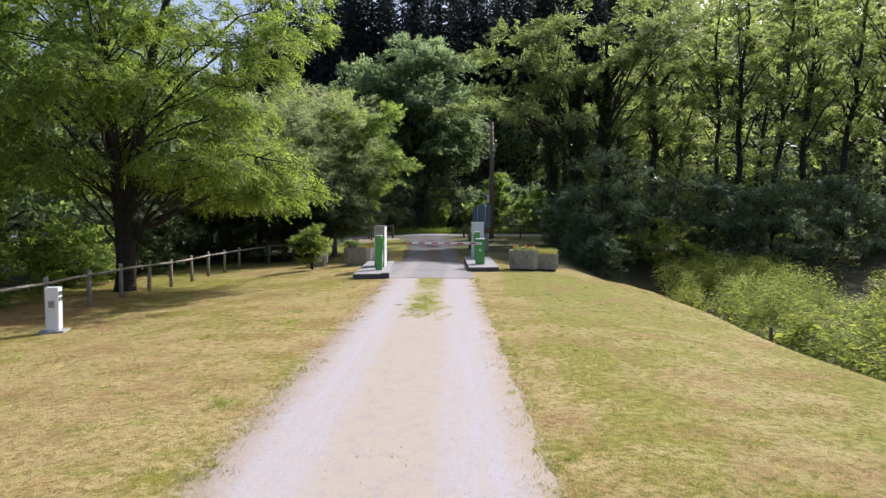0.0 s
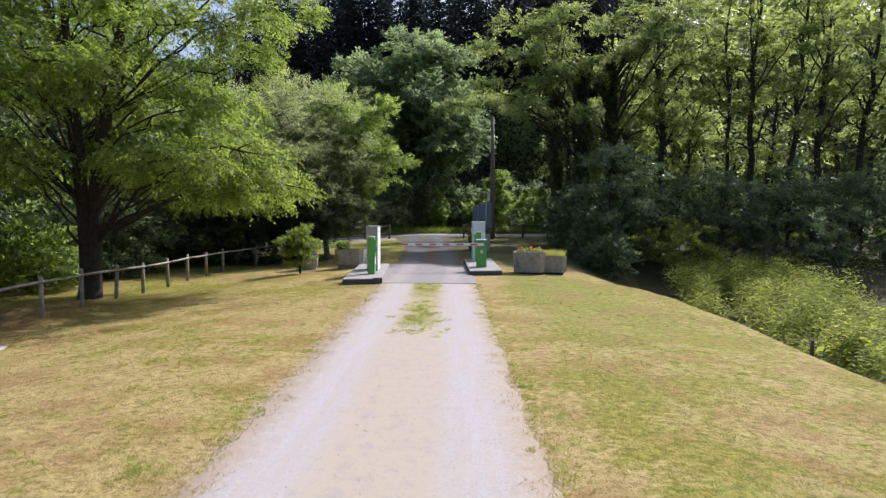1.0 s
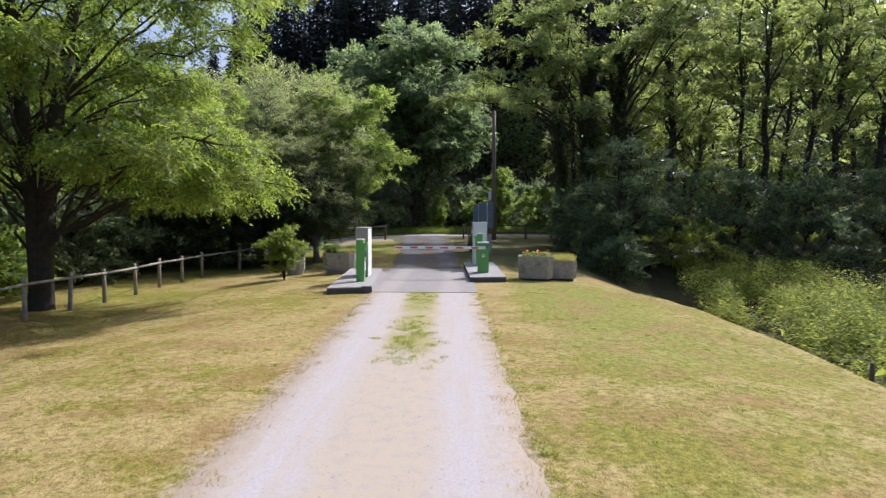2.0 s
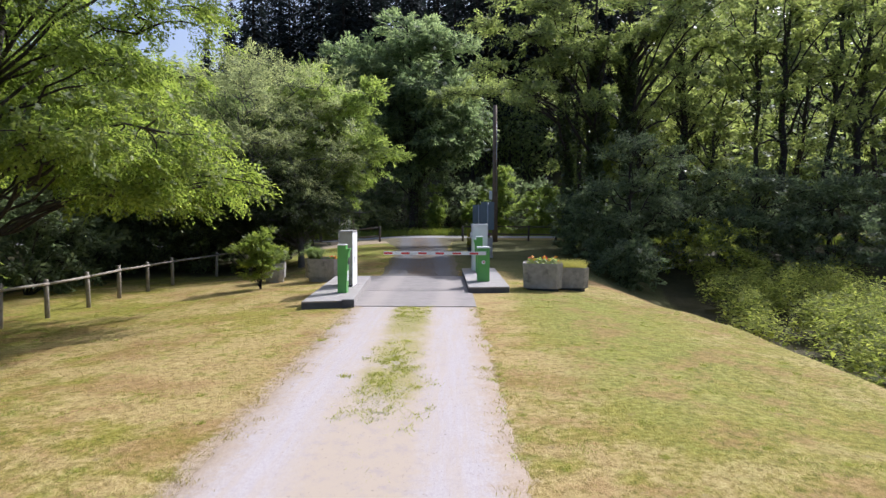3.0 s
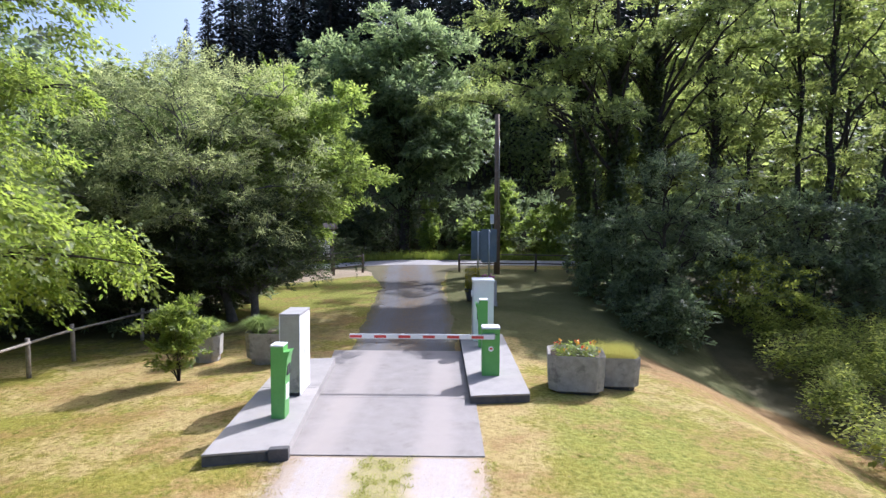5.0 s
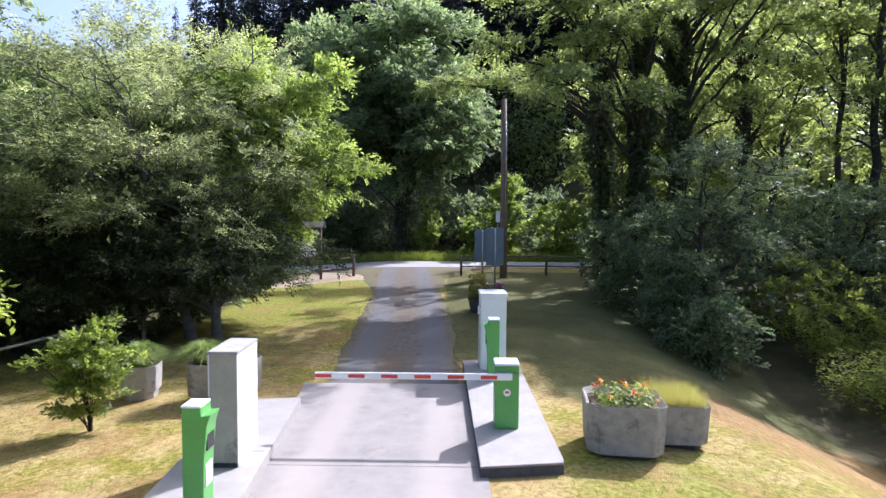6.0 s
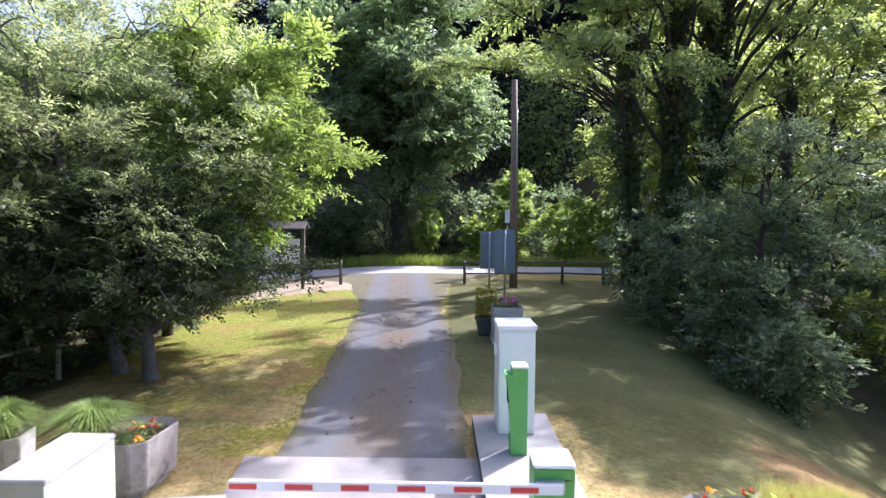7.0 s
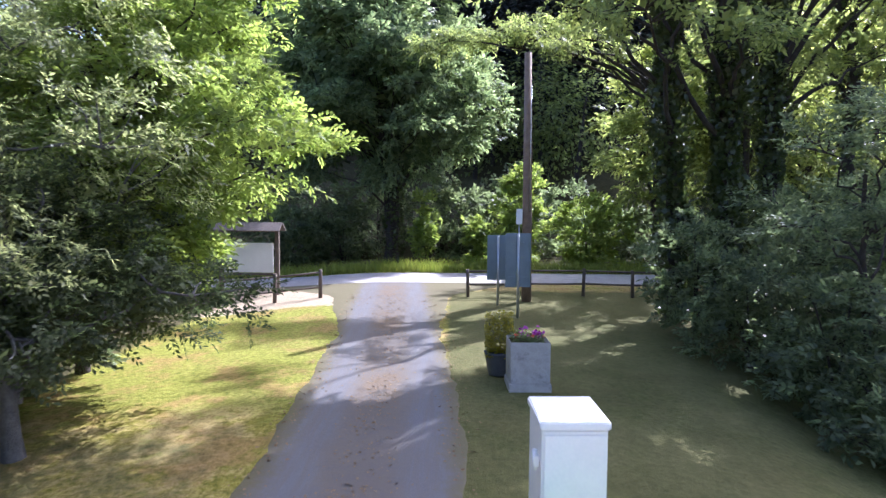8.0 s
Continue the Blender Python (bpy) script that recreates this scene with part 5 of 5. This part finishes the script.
# ---- hillside ----
def conifer(seed, tall, wide):
    """A straight trunk with whorls of drooping boughs, each a row of needle sprays."""
    rng = np.random.default_rng(seed)
    wood = [tube([(0, 0, -0.5), (0, 0, tall * 0.5), (0, 0, tall)], (0.3, 0.18, 0.02), 7)]
    tiers = int(tall / 0.85)
    z, turn_ = np.repeat(np.linspace(0.2, 0.985, tiers), 8), np.tile(np.arange(8), tiers) * 0.785
    n = len(z)
    z = z * tall + rng.normal(size=n) * 0.25
    a = turn_ + np.repeat(rng.uniform(0, 6.28, tiers), 8) + rng.normal(size=n) * 0.2
    r = (wide * np.clip(1 - z / tall, 0.015, 1) ** 0.85 + 0.15) * rng.uniform(0.6, 1.15, n) * (rng.uniform(0, 1, n) > 0.05 + 0.2 * (z < tall * 0.35))
    axis = np.stack([np.cos(a), np.sin(a), 0 * a], 1)
    m = 6
    k, t = np.repeat(np.arange(n), m), np.tile((np.arange(m) + 0.6) / m, n)
    p = axis[k] * (r[k] * t)[:, None]
    p[:, 2] = z[k] - r[k] * (0.12 * t + 0.3 * t ** 2) + rng.normal(size=len(k)) * 0.08
    side = np.stack([-axis[k][:, 1], axis[k][:, 0], 0 * t], 1)
    hand = np.where(np.arange(len(k)) % 2, 1, -1)[:, None]
    d = axis[k] * 0.8 + side * hand * 0.75 + (0, 0, -0.35) + 0.15 * rng.normal(size=p.shape)
    size = np.clip(0.34 * r[k] * (1.15 - 0.5 * t) + 0.22, 0.25, 1.1)
    v, f = leaf_quads(rng, p, d, np.array([0, 0, 1.0]) + 0.35 * rng.normal(size=p.shape), 1.0, 0.42)
    v = (v.reshape(-1, 4, 3) - p[:, None]) * size[:, None, None] + p[:, None]
    return joined(wood), (v.reshape(-1, 3), f)


kinds = []
for n in range(3):
    wood, needles = conifer(200 + n, 25 + 3 * n, 4.5 - 0.35 * n)
    kinds.append((mesh_from("trunk", *wood, BARK, True), mesh_from("branches", *needles, NEEDLE)))
rng = np.random.default_rng(17)
spots = [(x + rng.uniform(-1.2, 1.2), y + rng.uniform(-2.5, 2.5)) for y in (82, 88, 95, 103, 112) for x in np.arange(-29.5 - (y - 82) * 0.40, 18 + (y - 78) * 0.5, 3.4)]
for n, (x, y) in enumerate(spots):
    ob = thing("conifer", "tall dark fir on the hillside", "conifer", (x, y, float(land(x, y))), rng.uniform(0, 360), "firs on the hillside")
    ob.scale = (np.clip(0.70 + (x + 30 + (y - 82) * 0.40) / 22, 0.66, 1.0) * rng.uniform(0.92, 1.06),) * 3
    for name, me in zip(("trunk", "foliage"), kinds[n % 3]):
        hang(name, me, ob)

# far broadleaf woods
rng = np.random.default_rng(23)
pieces, stems = [], []
woods = [(rng.uniform(14, 75), rng.uniform(57, 80)) for _ in range(20)] + [(rng.uniform(26, 85), rng.uniform(60, 92)) for _ in range(36)] + [(rng.uniform(38, 80), rng.uniform(30, 57)) for _ in range(16)] + [(rng.uniform(-50, -12), rng.uniform(58, 80)) for _ in range(16)] + [(rng.uniform(-60, -27), rng.uniform(5, 58)) for _ in range(22)] + [(rng.uniform(-1, 16), rng.uniform(74, 80)) for _ in range(5)]
for x, y in woods:
    z, tall, w = float(land(x, y)), rng.uniform(8, 13) * (0.75 if x < -20 and y > 55 else 1.0), rng.uniform(2.6, 4.2)
    d = unit(rng.normal(size=(60, 3)))
    c = np.array([x, y, z + tall * 0.55]) + d * (0.4 + 0.7 * rng.uniform(0, 1, 60) ** 0.6)[:, None] * (w, w, tall * 0.46)
    fine_ = -14 < x < 24
    kk = np.repeat(np.arange(60), 18 if fine_ else 10)
    q = c[kk] + rng.normal(size=(len(kk), 3)) * (0.75, 0.75, 0.5)
    pieces.append(leaf_faces(rng, q, unit(q - (x, y, z + tall * 0.5)), 0.42 if fine_ else 0.6, 0.55, 0.5, 0.2))
    stems.append(tube([(x, y, z - 0.5), (x + rng.normal() * 0.4, y, z + tall * 0.5), (x + rng.normal() * 0.7, y, z + tall * 0.9)], (0.22, 0.15, 0.03), 6))
for _ in range(95):
    x, y = rng.uniform(6, 130), rng.uniform(84, 150)
    if x < 22 and y < 104:
        x += 30
    z, tall, w = float(land(x, y)), rng.uniform(12, 18) * (0.55 if 0.41 < x / (y - 10) < 0.49 else 1.1), rng.uniform(3.6, 5.6)
    c = np.array([x, y, z + tall * 0.52]) + unit(rng.normal(size=(36, 3))) * (0.5 + 0.6 * rng.uniform(0, 1, 36))[:, None] * (w, w, tall * 0.46)
    kk = np.repeat(np.arange(36), 12)
    q = c[kk] + rng.normal(size=(len(kk), 3)) * (1.0, 1.0, 0.7)
    pieces.append(leaf_faces(rng, q, unit(q - (x, y, z + tall * 0.5)), 0.95, 0.6, 0.5, 0.2))
for _ in range(90):
    y = rng.uniform(170, 260)
    x = -y * rng.uniform(0.30, 0.75)
    z, tall, w = float(land(x, y)), rng.uniform(7, 13), rng.uniform(2.6, 4.6)
    c = np.array([x, y, z + tall * 0.5]) + unit(rng.normal(size=(70, 3))) * (0.3 + 0.7 * rng.uniform(0, 1, 70))[:, None] * (w, w, tall * 0.55)
    pieces.append(leaf_faces(rng, c, unit(c - (x, y, z + tall * 0.4)), 2.2, 0.6, 0.5, 0.2))
far = thing("woods", "broadleaf woods on the slopes around the lane", "woods", kind="stuff")
hang("crowns", mesh_from("crowns", *joined(pieces), LEAF_EDGE), far)
hang("trunks", mesh_from("trunks", *joined(stems), BARK, True), far)

# ---- grass ----
rng = np.random.default_rng(31)
n = 90000
gx_ = rng.uniform(-9.5, 6.6, n)
gy_ = 3.5 + 24 * rng.uniform(0, 1, n) ** 1.35
on = np.abs(gx_ - middle(gy_)) > 1.32 + 0.14 * np.sin(gy_ * 3.1) + 0.08 * np.sin(gy_ * 11.3)
on &= rng.uniform(0, 1, len(gx_)) > 0.75 * smooth(0.8, 3.5, gx_)
on &= ~((gy_ > 21.2) & (gy_ < 28) & (gx_ < 1.9) & (gx_ > -3.45)) & (gx_ < crest(gy_) + 0.3)
gx_, gy_ = gx_[on], gy_[on]
tagged(hang("lawn_grass", mesh_from("lawn_grass", *blades(rng, np.stack([gx_, gy_, land(gx_, gy_)], 1), 0.024, 0.007, 1.2), GRASS_DRY)), "short sunburnt grass of the mown lawn", "grass", kind="stuff")
n = 12000
ey = rng.uniform(2, 21.5, n)
ex = middle(ey) + np.where(rng.uniform(0, 1, n) < 0.5, -1, 1) * (1.36 + 0.10 * np.sin(ey * 3.1) + 0.07 * np.sin(ey * 11.3) + rng.normal(size=n) * 0.09)
on = np.sin(ey * 5.3) + np.sin(ey * 13.1 + ex) + 0.9 * rng.normal(size=n) > 0.2
ex, ey = ex[on], ey[on]
tagged(hang("edge_grass", mesh_from("edge_grass", *blades(rng, np.stack([ex, ey, land(ex, ey) + 0.01], 1), 0.035, 0.007, 0.9), GRASS_DRY)), "ragged grass along the edges of the drive", "grass", kind="stuff")
n = 9000
cx = rng.normal(size=n) * 0.2
cy = np.concatenate([rng.uniform(18.3, 21.6, n // 2), rng.normal(size=n // 2 - 900) * 0.8 + 15.4, rng.uniform(3, 21, n - n // 2 * 2 + 900)])
on = np.sin(cy * 2.3) + 0.7 * np.sin(cy * 5.1 + 4 * cx) + 0.8 * rng.normal(size=n) > 0.1
cx, cy = cx[on] + middle(cy[on]), cy[on]
tagged(hang("crown_grass", mesh_from("crown_grass", *blades(rng, np.stack([cx, cy, land(cx, cy) + 0.012], 1), 0.022, 0.007, 1.3), GRASS_GREEN)), "low weeds along the crown of the drive", "grass", kind="stuff")
spot = np.concatenate([np.stack([rng.uniform(-8.8, 6.0, 420), rng.uniform(3.5, 24, 420)], 1), np.array([-2.0, 7.85]) + rng.normal(size=(9, 2)) * (0.2, 0.14)])
spot = spot[(np.abs(spot[:, 0] - middle(spot[:, 1])) > 1.5) & ~((spot[:, 1] > 20.8) & (spot[:, 0] < 2.2) & (spot[:, 0] > -3.8))]
tk = np.repeat(np.arange(len(spot)), 70)
tx, ty = (spot[tk] + rng.normal(size=(len(tk), 2)) * 0.07 * rng.uniform(0.4, 1.5, len(spot))[tk][:, None]).T
tagged(hang("lawn_tufts", mesh_from("lawn_tufts", *blades(rng, np.stack([tx, ty, land(tx, ty)], 1), 0.03, 0.006, 0.9), GRASS_GREEN)), "greener tufts scattered through the dry lawn", "grass", kind="stuff")
# weed clumps: two mats on the crown and a ragged line along the drive's edge
wy = np.concatenate([rng.normal(15.6, 0.75, 60), rng.uniform(13.4, 18.0, 30), rng.uniform(20.0, 21.6, 40), rng.uniform(-1, 21.5, 80)])
wx = middle(wy) + np.concatenate([rng.normal(0.02, 0.22, 90), rng.uniform(-0.38, 0.38, 40), np.where(rng.uniform(0, 1, 80) < 0.75, 1.0, -1.0) * (1.42 + rng.normal(size=80) * 0.07)])
wr = rng.uniform(0.03, 0.085, len(wy))
wk = np.repeat(np.arange(len(wy)), 34)
wp = np.stack([wx[wk] + rng.normal(size=len(wk)) * wr[wk] * 0.8, wy[wk] + rng.normal(size=len(wk)) * wr[wk] * 1.1], 1)
tagged(hang("weed_clumps", mesh_from("weed_clumps", *blades(rng, np.concatenate([wp, land(wp[:, 0], wp[:, 1])[:, None] + 0.012], 1), 0.03, 0.012, 1.1), GRASS_WEED)), "green weed clumps on the gravel crown and edges", "weeds", kind="stuff")
n = 14000
vx, vy = rng.uniform(-14, 26, n), 53.2 + 2.6 * rng.uniform(0, 1, n) ** 1.5
vx, vy = np.concatenate([vx, rng.uniform(10.5, 34, 12000)]), np.concatenate([vy, rng.uniform(46.6, 48.9, 12000)])
tagged(hang("verge_grass", mesh_from("verge_grass", *blades(rng, np.stack([vx, vy, land(vx, vy)], 1), 0.5, 0.04, 0.3), GRASS_TALL)), "tall bright grass on the far verge", "grass", kind="stuff")
n = 18000
bx, by = rng.normal(size=n) * 0.6, rng.uniform(0, 20, n)
bx = crest(by) + 1.0 + np.abs(bx)
tagged(hang("bank_grass", mesh_from("bank_grass", *blades(rng, np.stack([bx, by, land(bx, by)], 1), 0.10, 0.016, 0.5), GRASS_BLUE)), "rough grass down the bank to the marsh", "grass", kind="stuff")
